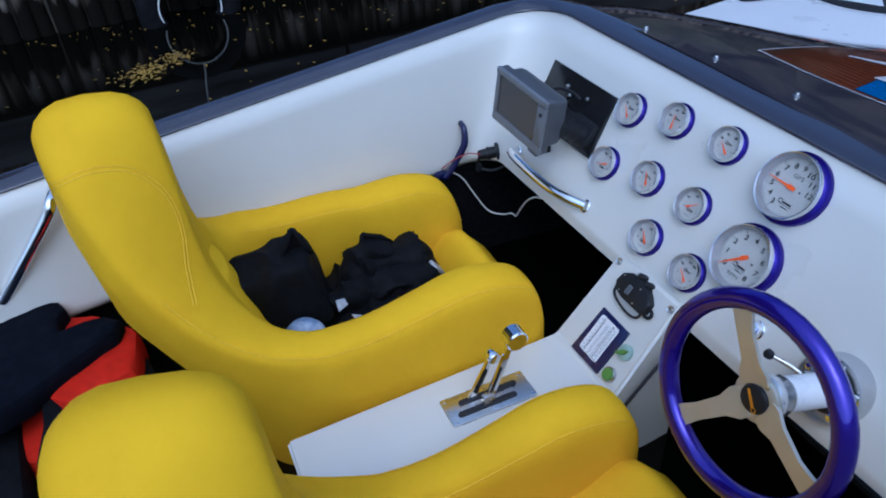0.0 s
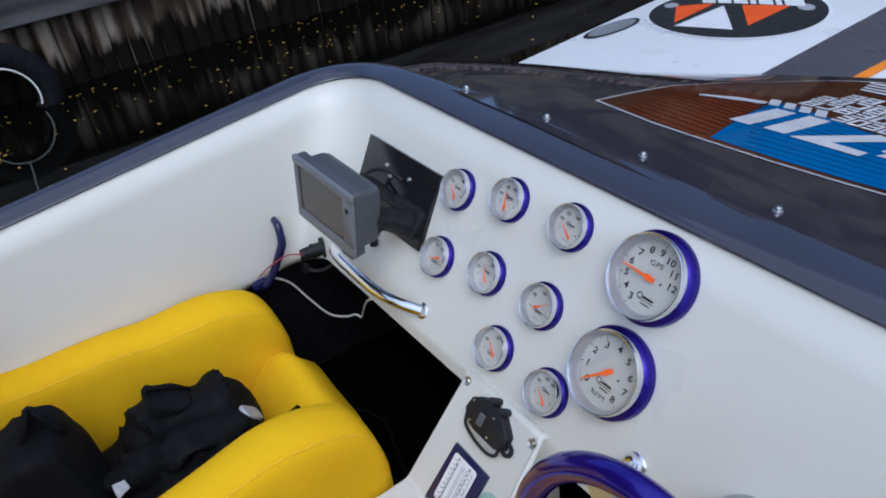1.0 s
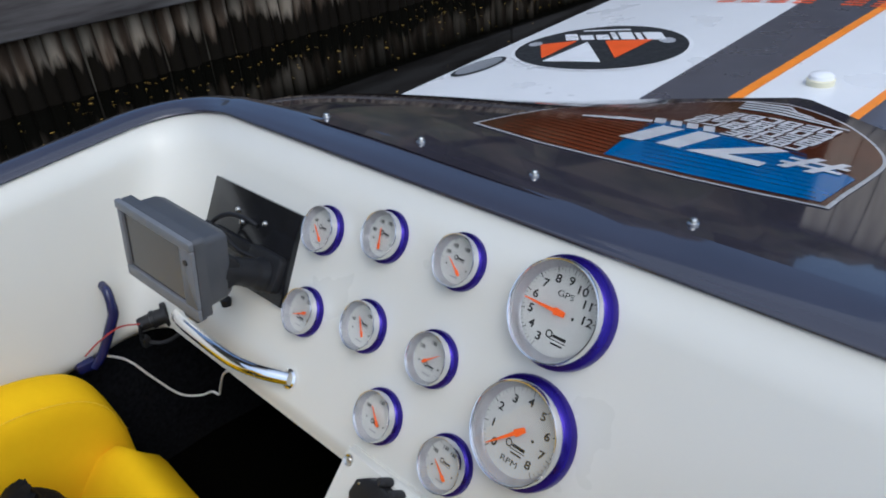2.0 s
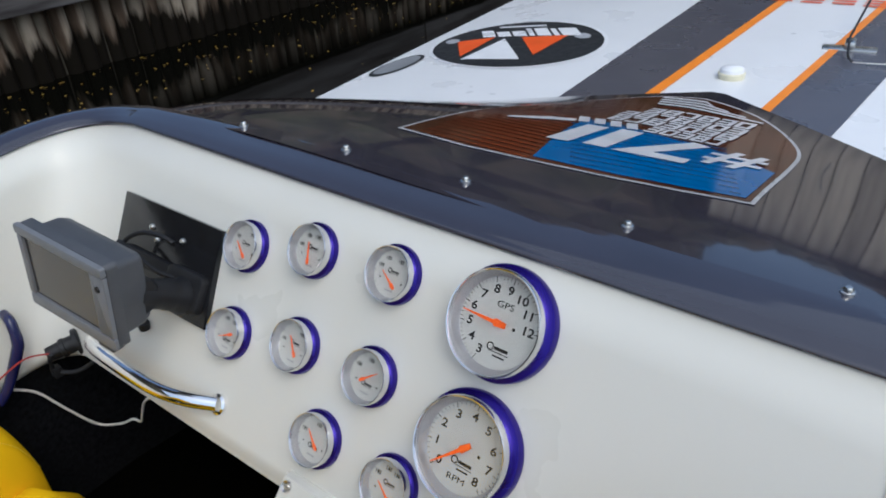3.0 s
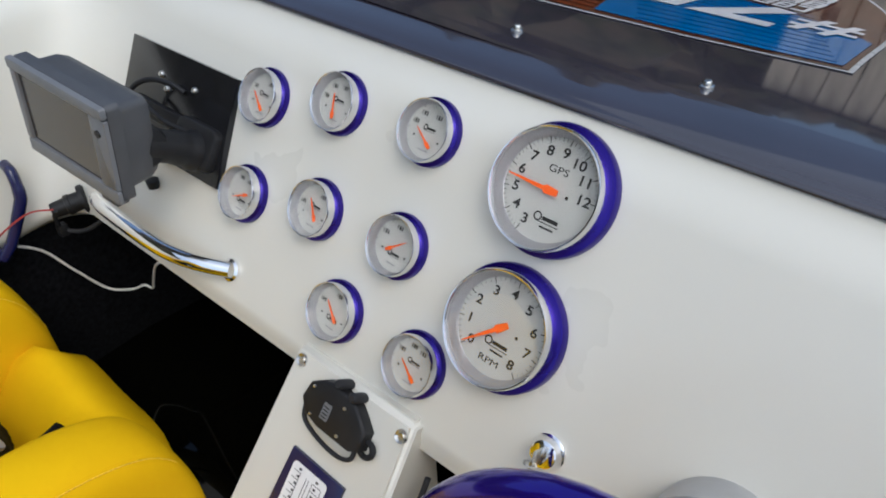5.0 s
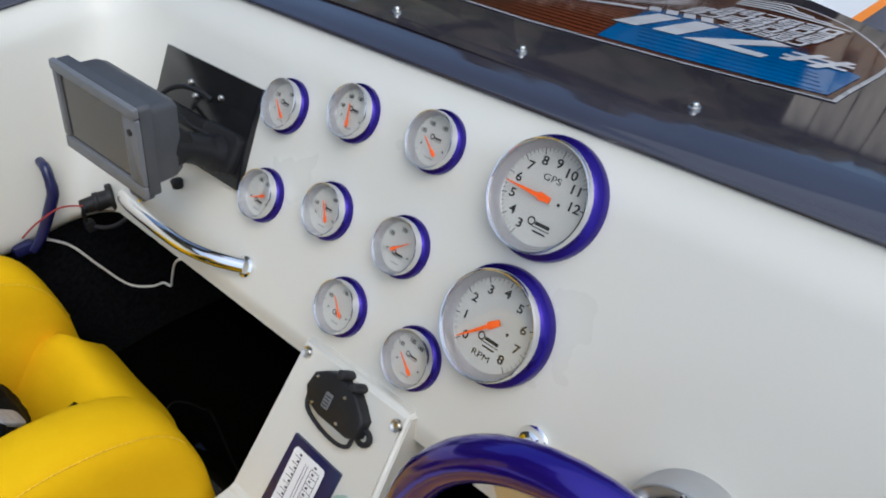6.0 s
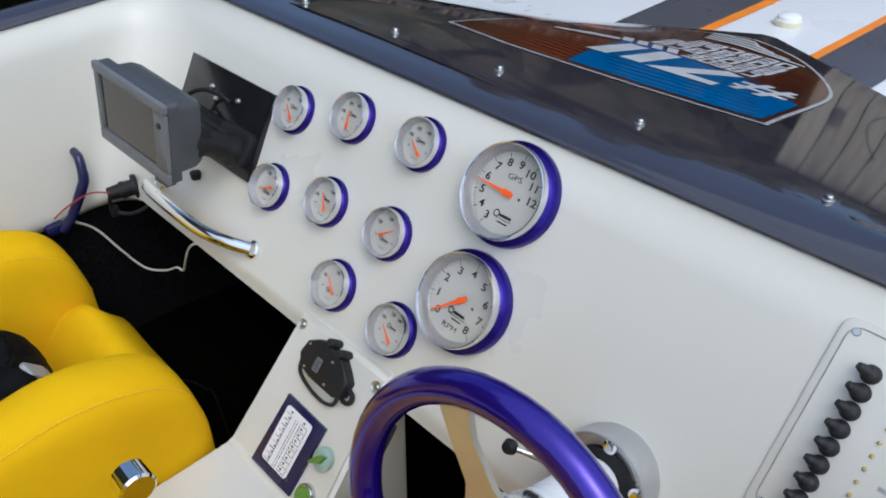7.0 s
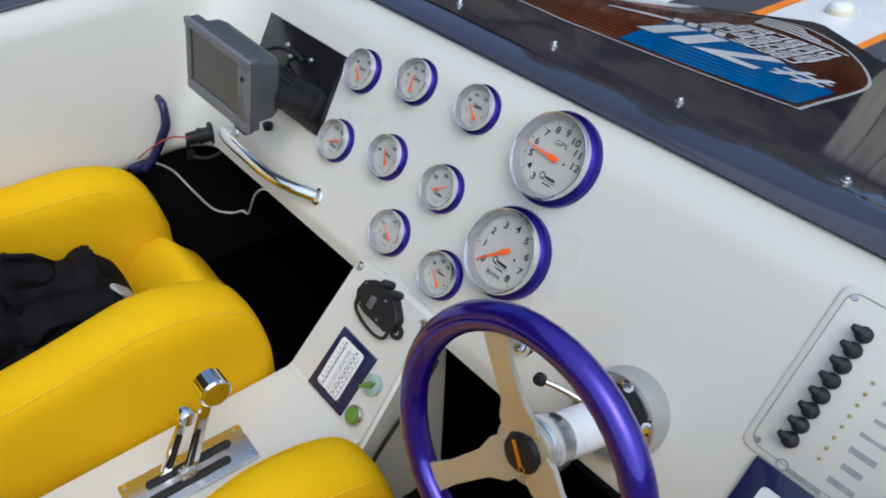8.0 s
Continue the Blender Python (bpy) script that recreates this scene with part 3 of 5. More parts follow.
for loop in (((-1.34, -0.012, 0.035), (-1.335, 0.012, 0.035), (-1.31, 0.03, 0.03), (-1.28, 0.034, 0.02), (-1.26, 0.03, 0.012)), ((-1.345, 0.006, 0.04), (-1.31, 0.0, 0.035), (-1.26, -0.012, 0.028), (-1.222, -0.012, 0.016))):
    part("power_cable", tube([dash(*p) for p in loop], 0.0036, 8), BLACK, label="black cable looped behind the monitor", category="cable")

# ---------------------------------------------------------------- small dash fittings
rail = thing("grab_rail", "chrome tube grab rail under the monitor", "grab rail", at(*dash(-1.25, -0.16)))
o = dash(-1.25, -0.16)
part("tube", tube([dash(u, v, w) - o for u, v, w in ((-1.368, -0.152, 0.0), (-1.362, -0.153, 0.025), (-1.34, -0.154, 0.037), (-1.29, -0.157, 0.038), (-1.2, -0.158, 0.036), (-1.145, -0.154, 0.026), (-1.098, -0.146, 0.002))], 0.0105, 14), CHROME, rail)
for u, v in ((-1.368, -0.152), (-1.098, -0.146)):
    part("flange", lathe([(0.0105, 0), (0.0145, 0), (0.0142, 0.004), (0.011, 0.006)], 20), CHROME, rail, m=Matrix.Translation(-o) @ dash_pose(u, v))

lever = thing("wall_handle", "purple anodised cranked grab handle on the white wall", "handle", at(-1.5, 1.19, 0.8))
o = Vector((-1.5, 1.19, 0.8))
pts = [Vector(p) - o for p in ((-1.528, 1.230, 0.866), (-1.500, 1.229, 0.864), (-1.490, 1.2275, 0.854), (-1.484, 1.224, 0.830), (-1.483, 1.217, 0.814), (-1.485, 1.186, 0.764), (-1.488, 1.166, 0.744))]
part("bar", tube(pts, [0.0075, 0.008, 0.0082, 0.009, 0.009, 0.0085, 0.0085], 14), PURPLE_PAINT, lever)
part("foot", box(-0.03, 0.016, -0.05, -0.016, -0.06, -0.04, 0.007), PURPLE_PAINT, lever)

socket = thing("power_socket", "black round power socket hanging loose on its wires", "socket", at(-1.446, 1.294, 0.802))
sm = Matrix.Rotation(radians(-22), 4, "Z") @ Matrix.Rotation(radians(98), 4, "X")
part("flange", lathe([(0, -0.005), (0.018, -0.005), (0.0222, -0.002), (0.0222, 0.004), (0.014, 0.005)], 24, m=sm.copy()), BLACK, socket)
part("barrel", lathe([(0.014, 0.003), (0.0145, 0.019), (0.0158, 0.020), (0.0158, 0.026), (0.013, 0.027), (0.0115, 0.048), (0, 0.05)], 20, m=sm.copy()), BLACK, socket)
part("red_wire", tube([(-0.002, -0.046, 0.004), (-0.015, -0.075, 0.008), (-0.03, -0.11, -0.01), (-0.04, -0.135, -0.03)], 0.0014, 6), WIRE_RED, socket, "thin red wire")
part("loose_wire", tube([(-0.004, -0.044, 0.0), (-0.015, -0.046, -0.02), (-0.023, -0.04, -0.044), (0.0, -0.022, -0.048), (0.02, -0.002, -0.036), (0.03, 0.012, -0.02)], 0.0036, 6), RUBBER, socket)
part("connector", box(-0.031, -0.016, -0.047, -0.033, -0.055, -0.036, 0.002), BLACK, socket)

part("white_cord", tube([(-1.508, 1.185, 0.748), (-1.508, 1.223, 0.714), (-1.499, 1.252, 0.66), (-1.488, 1.284, 0.606), (-1.458, 1.31, 0.602), (-1.435, 1.325, 0.614), (-1.42, 1.331, 0.612), (-1.40, 1.33, 0.64), (-1.35, 1.322, 0.70), (-1.30, 1.315, 0.742), (-1.262, 1.312, 0.762)], 0.0022, 8), ROPE, label="white cord hanging in a loop in the footwell", category="cord")

part("black_cable", tube([(-0.752, 1.30, 0.752), (-0.75, 1.279, 0.727), (-0.75, 1.227, 0.669), (-0.751, 1.18, 0.609), (-0.755, 1.15, 0.54)], 0.0035, 8), RUBBER, label="black cable hanging beside the white console", category="cable")

key = thing("ignition_key", "chrome ignition lock with a key in it", "ignition lock", dash_pose(-0.643, -0.122))
part("lock_collar", lathe([(0.017, 0), (0.0175, 0.003), (0.015, 0.006), (0.013, 0.012), (0.011, 0.013), (0, 0.012)], 28), CHROME, key)
part("key", box(-0.0014, 0.0014, -0.009, 0.009, 0.012, 0.034, 0.001), STEEL, key, "flat steel key")
part("key_ring", tube([(0.006 * math.cos(a), -0.004, 0.034 + 0.006 * math.sin(a)) for a in (0, 1.05, 2.1, 3.14, 4.2, 5.2)], 0.0009, 6, True), STEEL, key)

# ---------------------------------------------------------------- steering wheel
AX = Vector((0.03, -0.976, 0.217)).normalized()
side = Vector((1, 0, 0)) - AX * AX.x
side.normalize()
HUB = Vector((-0.488, 1.172, 0.917))
wm = Matrix((side, AX.cross(side), AX)).transposed().to_4x4()
wm.translation = HUB
wheel = thing("steering_wheel", "purple lacquered three-spoke steering wheel with metal spokes", "steering wheel", wm)
RW, RT = 0.1425, 0.0155
rim_ring = bmesh.new()
tube([(RW * math.cos(2 * math.pi * i / 48), RW * math.sin(2 * math.pi * i / 48), 0) for i in range(48)], RT, 20, True, 1, rim_ring, smooth=False)
part("grip_ring", rim_ring, PURPLE, wheel, "glossy purple rim")
for a in (117, 231, 344):
    d, n = Vector(polar(1, a)), Vector(polar(1, a + 90))
    sp = []
    for r, w in ((0.02, 0.022), (0.034, 0.023), (0.054, 0.0145), (0.098, 0.0125), (0.134, 0.0165)):
        sp.append((d * r + n * w, d * r - n * w))
    poly = [tuple(p[0]) for p in sp] + [tuple(p[1]) for p in sp[::-1]]
    b = prism(poly, -0.003, 0.003)
    for vtx in b.verts:
        r = math.hypot(vtx.co.x, vtx.co.y)
        vtx.co.z -= 0.022 * max(0.0, 1 - (r - 0.02) / 0.09)
    part("spoke", b, SPOKEMETAL, wheel, "polished metal spoke")
hub = part("hub_plate", lathe([(0, -0.018), (0.034, -0.018), (0.036, -0.0195), (0.036, -0.026), (0, -0.026)], 36), SPOKEMETAL, wheel)
horn = part("hub_cap", lathe([(0, -0.010), (0.014, -0.0105), (0.02, -0.0125), (0.0225, -0.018)], 36), BLACK, wheel, "black round horn cap")
capmark = bar(-0.002, 0.002, 0.026, 0.005, radians(-52), -0.0098)
lathe([(0.0045, -0.0097), (0.0028, -0.0097)], 16, capmark, at(0.009, -0.011, 0))
part("cap_emblem", capmark, BRASS, horn, "worn gold emblem")
for i in range(6):
    x, y = polar(0.029, 60 * i + 10)
    part("hub_screw", lathe([(0, -0.0165), (0.0025, -0.0165), (0.003, -0.0185)], 10, m=at(x, y, 0)), STEEL, hub)

base = dash(-0.489, -0.112)
axis = HUB - AX * 0.026 - base
L = axis.length
zc = axis.normalized()
xc = Vector((1, 0, 0)) - zc * zc.x
xc.normalize()
colm = Matrix((xc, zc.cross(xc), zc)).transposed().to_4x4()
colm.translation = base
column = thing("steering_column", "chrome and white tilting steering column on the dash", "steering column", colm)
flange = part("mounting_flange", lathe([(0.053, -0.045), (0.0535, 0.026), (0.053, 0.029), (0.0515, 0.0295), (0.050, 0.028), (0.049, 0.018)], 44), SATIN, column, "wide satin aluminium flange")
part("flange_face", lathe([(0.050, 0.018), (0.036, 0.017), (0.024, 0.02)], 36), STEEL, column, "recessed steel face")
for i in range(5):
    x, y = polar(0.0425, 20 + 72 * i)
    part("flange_bolt", lathe([(0, 0.028), (0.004, 0.028), (0.0045, 0.025), (0.0075, 0.0245), (0.0078, 0.018)], 14, m=at(x, y, 0)), CHROME, flange)
part("bearing_ring", lathe([(0.037, 0.017), (0.037, 0.024), (0.026, 0.026), (0.024, 0.02)], 32), BLACK, column, "black bearing ring")
part("sleeve", lathe([(0.026, 0.02), (0.0255, L * 0.72), (0.0245, L * 0.76), (0.02, L * 0.77)], 32), WHITEVINYL, column, "white painted sleeve")
adapter = part("hub_adapter", lathe([(0.02, L * 0.75), (0.0275, L * 0.76), (0.029, L * 0.775), (0.030, L * 0.88), (0.033, L * 0.90), (0.034, L * 0.98), (0.033, L), (0, L)], 36), POLISHED, column, "polished hub adapter")
for a in (-140, -20, 100):
    part("slot", box(0.027, 0.0301, -0.0065, 0.0065, L * 0.795, L * 0.835, 0.001), BLACK, adapter, "dark slot", m=pose(0, 0, 0, 0, 0, a))
inv = colm.inverted()
ball = inv @ Vector((-0.562, 1.291, 0.885))
root = Vector((-0.018, 0.0, 0.04))
part("tilt_lever", tube([root, root.lerp(ball, 0.5) + Vector((0, 0.003, 0)), ball], [0.0045, 0.0038, 0.0034], 10), STEEL, column, "thin metal tilt lever")
part("lever_knob", lathe([(0, -0.0085), (0.006, -0.006), (0.0085, 0), (0.006, 0.006), (0, 0.0085)], 16, m=Matrix.Translation(ball)), BLACK, column, "black ball knob")
part("tilt_housing", box(-0.03, -0.008, -0.014, 0.014, 0.022, 0.056, 0.004), STEEL, column)

# ---------------------------------------------------------------- console with throttle and labels
console = thing("centre_console", "white moulded centre console between the seats", "console", at(-0.86, 0.9, 0.315))
o = Vector((-0.86, 0.9, 0.315))
b = bmesh.new()
aft, fold, top = 0.600, 1.172, 1.308
prof = [(aft, 0.65), (fold, 0.65), (top, 0.812), (top + 0.03, 0.80), (top + 0.03, 0.32), (aft + 0.02, 0.32)]
L_, R_ = [], []
for y, z in prof:
    wl, wr = (0.085, 0.1) if y < 0.7 else ((0.103, 0.1) if y < 1.2 else (0.094, 0.088))
    L_.append(b.verts.new((-wl, y - 0.9, z - 0.315)))
    R_.append(b.verts.new((wr, y - 0.9, z - 0.315)))
b.faces.new(L_)
b.faces.new(R_[::-1])
for i in range(len(prof)):
    j = (i + 1) % len(prof)
    b.faces.new((L_[i], R_[i], R_[j], L_[j]))
bmesh.ops.recalc_face_normals(b, faces=b.faces[:])
bmesh.ops.bevel(b, geom=b.edges[:], offset=0.006, segments=3, affect="EDGES")
part("body", b, WHITE, console)
SLOPE = Vector((0, 0.136, 0.162)).normalized()
PN = Vector((0, -SLOPE.z, SLOPE.y))


def panel_pose(x, s, w=0.0, turn=0.0):
    """On the sloping front of the console: x, up the slope from the fold, out of it."""
    m = Matrix((Vector((1, 0, 0)), SLOPE, PN)).transposed().to_4x4()
    m.translation = Vector((x, 1.172, 0.65)) + SLOPE * s + PN * w
    return m @ pose(0, 0, 0, 0, 0, turn)


for x, s in ((-0.940, 0.196), (-0.782, 0.194)):
    part("panel_screw", lathe([(0, 0.0025), (0.0035, 0.0024), (0.004, 0.0015), (0.007, 0.003), (0.0078, 0.0015), (0.0078, 0)], 20), STEEL, console, "recessed steel screw", m=Matrix.Translation(-o) @ panel_pose(x, s))

sign = thing("engine_placard", "white instruction placard in a dark purple bezel", "placard", panel_pose(-0.861, 0.054))
part("bezel", prism([(-0.044, -0.047), (0.042, -0.045), (0.044, 0.056), (-0.039, 0.057)], 0, 0.005, 0.001), PURPLE_PAINT, sign, "dark purple border")
card = part("card", prism(rounded(0.054, 0.08, 0.005, -0.002, 0.007), 0.005, 0.0058), WHITEVINYL, sign, "white card")
pr = bmesh.new()
for i in range(9):
    bar(-0.019, -0.03 + 0.0085 * i, 0.011, 0.0008, 0, 0.0062, pr)
    bar(0.013, -0.03 + 0.0085 * i, 0.012, 0.0008, 0, 0.0062, pr)
    bar(-0.016, -0.026 + 0.0085 * i, 0.004, 0.0025, 0, 0.0062, pr)
    bar(0.011, -0.026 + 0.0085 * i, 0.004, 0.0025, 0, 0.0062, pr)
for x in (-0.014, -0.004, 0.0, 0.006, 0.02):
    bar(x, 0.003, 0.0008, 0.07, 0, 0.0062, pr)
part("print", pr, INK, card)

sw = thing("cable_box", "black plastic junction box with two knobs and a cable loop", "junction box", panel_pose(-0.857, 0.177, 0, 0) @ Matrix.Diagonal((1.04, 0.88, 1, 1)))
poly = [(-0.05, -0.008), (-0.046, 0.014), (-0.03, 0.026), (-0.012, 0.03), (0.018, 0.024), (0.03, 0.014), (0.042, 0.002), (0.042, -0.022), (0.03, -0.03), (0.012, -0.03), (-0.018, -0.03), (-0.04, -0.024)]
part("body", prism(poly, 0, 0.016, 0.004, seg=3), BLACK, sw)
for x, y in ((-0.008, 0.034), (0.014, 0.03)):
    part("knob", lathe([(0, 0.022), (0.004, 0.0215), (0.006, 0.019), (0.0065, 0.006), (0.006, 0)], 18, m=at(x, y, 0)), RUBBER, sw, "rubber-capped knob")
tag = part("badge", prism(rounded(0.011, 0.021, 0.001, -0.012, -0.006), 0.016, 0.0166), LIGHTGREY, sw, "small grey label")
badge = bmesh.new()
for i in range(4):
    bar(-0.012, -0.013 + 0.0042 * i, 0.0075, 0.0016, 0, 0.0169, badge)
part("badge_print", badge, INK, tag)
for x, y in ((-0.038, 0.012), (-0.03, -0.02), (0.008, 0.012), (0.012, -0.022)):
    part("screw", lathe([(0, 0.0175), (0.0018, 0.0172), (0.0022, 0.016)], 10, m=at(x, y, 0)), STEEL, sw)
part("cable", tube([(-0.046, -0.012, 0.008), (-0.04, -0.034, 0.008), (-0.014, -0.045, 0.007), (0.016, -0.047, 0.007), (0.032, -0.04, 0.007), (0.034, -0.026, 0.008)], 0.0028, 8), RUBBER, sw)
lug = tube([(0.044 + 0.009 * math.cos(i * 0.785), -0.018 + 0.009 * math.sin(i * 0.785), 0.005) for i in range(8)], 0.0036, 8, True, 2)
part("mounting_lug", lug, BLACK, sw)

rot = thing("rotary_switch", "pale green round rotary switch with a green lever", "switch", panel_pose(-0.798, 0.079))
part("collar", lathe([(0.0155, 0), (0.0155, 0.007), (0.0135, 0.0085), (0, 0.0085)], 28), PALEGREEN, rot)
part("lever", prism([(-0.013, -0.010), (-0.010, -0.013), (0.005, -0.003), (0.008, 0.008), (-0.001, 0.005)], 0.0085, 0.016, 0.002), GREEN, rot, "green lever")
btn = thing("push_button", "round green push button in a metal collar", "button", panel_pose(-0.797, 0.026))
part("collar", lathe([(0.0155, 0), (0.0155, 0.005), (0.0135, 0.0075), (0.0125, 0.0075), (0.0125, 0.004)], 28), STEEL, btn)
part("cap", lathe([(0, 0.012), (0.0105, 0.0115), (0.0122, 0.009), (0.0122, 0.004)], 28), GREEN, btn, "green cap")

throttle = thing("throttle_lever", "twin chrome throttle and shift levers on a steel plate", "throttle", at(-0.864, 0.968, 0.65))
lever_plate = part("base_plate", prism(rounded(0.068, 0.172, 0.004), 0.001, 0.0045, 0.001), STEEL, throttle, "brushed steel base plate")
for x in (-0.011, 0.014):
    part("slot_gaiter", prism(rounded(0.0125, 0.12, 0.006, x, 0.004 - 0.012 * (x > 0)), 0.0045, 0.008, 0.002), RUBBER, throttle, "black slotted rubber seal")
for x, y in ((-0.028, -0.078), (0.028, -0.078), (-0.028, 0.078), (0.028, 0.078)):
    part("plate_screw", lathe([(0, 0.0062), (0.003, 0.006), (0.0036, 0.0045)], 10, m=at(x, y, 0)), CHROME, lever_plate)
def lever(name, foot, head, width, thick, mat, label):
    """A flat tapered bar from its slot up to its knob."""
    foot, head = Vector(foot), Vector(head)
    up = (head - foot).normalized()
    across = Vector((1, 0, 0)) - up * up.x
    across.normalize()
    m = Matrix((across, up.cross(across) * -1, up)).transposed().to_4x4()
    m.translation = foot
    b = bmesh.new()
    length = (head - foot).length
    rings = []
    for k in (0.0, 0.35, 0.8, 1.0):
        w = width * (1 - 0.3 * k)
        rings.append([b.verts.new((sx * thick / 2, sy * w / 2, k * length)) for sx, sy in ((-1, -1), (1, -1), (1, 1), (-1, 1))])
    for lo, hi in zip(rings, rings[1:]):
        for i in range(4):
            b.faces.new((lo[i], lo[(i + 1) % 4], hi[(i + 1) % 4], hi[i]))
    b.faces.new(rings[0][::-1])
    b.faces.new(rings[-1])
    bmesh.ops.recalc_face_normals(b, faces=b.faces[:])
    bmesh.ops.bevel(b, geom=b.edges[:], offset=0.0012, segments=2, affect="EDGES")
    return part(name, b, mat, throttle, label, m=m)


def barrel(r, half):
    return lathe([(0, -half), (r * 0.86, -half), (r, -half + 0.0025), (r, half - 0.0025), (r * 0.86, half), (0, half)], 30, m=Matrix.Rotation(radians(90), 4, "Y"))


arm = lever("throttle_arm", (0.008, -0.006, 0.005), (0.008, 0.045, 0.135), 0.017, 0.0075, CHROME, "flat chrome lever arm")
part("throttle_knob", barrel(0.0205, 0.015), CHROME, throttle, "wide chrome barrel knob", m=at(0.010, 0.05, 0.145))
lever("shift_arm", (-0.013, -0.030, 0.005), (-0.013, 0.012, 0.09), 0.015, 0.0075, CHROME, "flat chrome lever arm")
part("shift_strip", box(-0.0082, -0.0070, -0.0035, 0.0035, 0.0, 0.055, 0.0004), BLACK, throttle, "black insert along the lever", m=at(0, -0.022, 0.02) @ pose(0, 0, 0, -26, 0, 0))
part("throttle_strip", box(0.0120, 0.0132, -0.003, 0.003, 0.0, 0.06, 0.0004), BLACK, throttle, "black insert along the lever", m=at(0, 0.0, 0.03) @ pose(0, 0, 0, -21, 0, 0))
part("shift_knob", barrel(0.0115, 0.012), CHROME, throttle, "small chrome barrel knob", m=at(-0.013, 0.016, 0.096))
part("pivot_clamp", box(0.002, 0.016, -0.016, 0.006, 0.004, 0.026, 0.003), STEEL, throttle, "steel pivot clamp")

# ---------------------------------------------------------------- switch panel at the starboard end of the dash
swp = thing("switch_panel", "off-white switch panel with black rubber-capped switches", "switch panel", dash_pose(-0.255, 0.04, -0.0055))
part("panel", prism(rounded(0.236, 0.196, 0.012), 0, 0.008, 0.0008), WHITE, swp)
edge_line = bmesh.new()
pts = rounded(0.222, 0.182, 0.012)
tube([(x, y, 0.0082) for x, y in pts], 0.0006, 6, True, 1, edge_line, smooth=False)
part("edge_line", edge_line, GREYINK, swp, "thin engraved border line")
for x, y in ((-0.105, 0.086), (-0.105, -0.086), (0.105, 0.086), (0.105, -0.086)):
    part("panel_screw", lathe([(0, 0.0092), (0.003, 0.0092), (0.004, 0.0082)], 14, m=at(x, y, 0)), STEEL, swp)
for i in range(8):
    y = 0.059 - 0.0179 * i
    cap = lathe([(0, 0.0195), (0.0045, 0.019), (0.0070, 0.0165), (0.0082, 0.0135), (0.0076, 0.012), (0.0086, 0.0105), (0.0086, 0.008)], 20, m=at(-0.080, y, 0))
    tube([(-0.082, y + 0.001, 0.0145), (-0.0865, y + 0.002, 0.019), (-0.0905, y + 0.003, 0.0215)], [0.0056, 0.0046, 0.0034], 10, False, 4, cap)
    part("toggle_boot", cap, RUBBER, swp, "black rubber switch boot")
    part("lamp_jewel", lathe([(0, 0.0098), (0.0016, 0.0094), (0.002, 0.008)], 10, m=at(-0.05, 0.024 - 0.0128 * i + 0.0, 0)), BRASS, swp, "tiny amber jewel")
    lab = bar(-0.022, y - 0.01, 0.026 if i % 3 else 0.02, 0.0065 if i > 4 else 0.004, 0, 0.0084)
    part("switch_label", lab, FAINTINK, swp)
lg = bar(-0.05, -0.0935, 0.036, 0.005, 0, 0.0084)
lathe([(0.0065, 0.0084), (0.0045, 0.0084)], 18, lg, at(-0.073, -0.0925, 0))
part("maker_mark", lg, GREYINK, swp)
plc = thing("trim_placard", "small white placard in a dark purple bezel under the switches", "placard", dash_pose(-0.305, -0.115))
part("bezel", prism([(-0.046, -0.055), (0.05, -0.055), (0.05, 0.055), (-0.046, 0.055)], 0, 0.006, 0.001), PURPLE_PAINT, plc)
part("card", prism(rounded(0.06, 0.075, 0.006, 0.004, -0.002), 0.006, 0.0068), WHITEVINYL, plc)

# ---------------------------------------------------------------- seats
def ease(a, b, x):
    t = min(1.0, max(0.0, (x - a) / (b - a)))
    return t * t * (3 - 2 * t)


def table(pairs, x):
    """Smooth interpolation in a short table."""
    if x <= pairs[0][0]:
        return pairs[0][1]
    for (a, va), (b, vb) in zip(pairs, pairs[1:]):
        if x <= b:
            return va + (vb - va) * ease(a, b, x)
    return pairs[-1][1]


def lean(y, z):
    """How far the seat back comes forward towards its foot."""
    return ease(0.8, 0.56, y) * 0.19 * ease(1.0, 0.42, z)


# outline of the stitched end panel of the headrest: (y, z)
END_PANEL = ((0.385, 1.06), (0.383, 1.12), (0.393, 1.158), (0.425, 1.173), (0.462, 1.172), (0.503, 1.154), (0.533, 1.113), (0.545, 1.077), (0.547, 1.03), (0.536, 0.976), (0.53, 0.93))


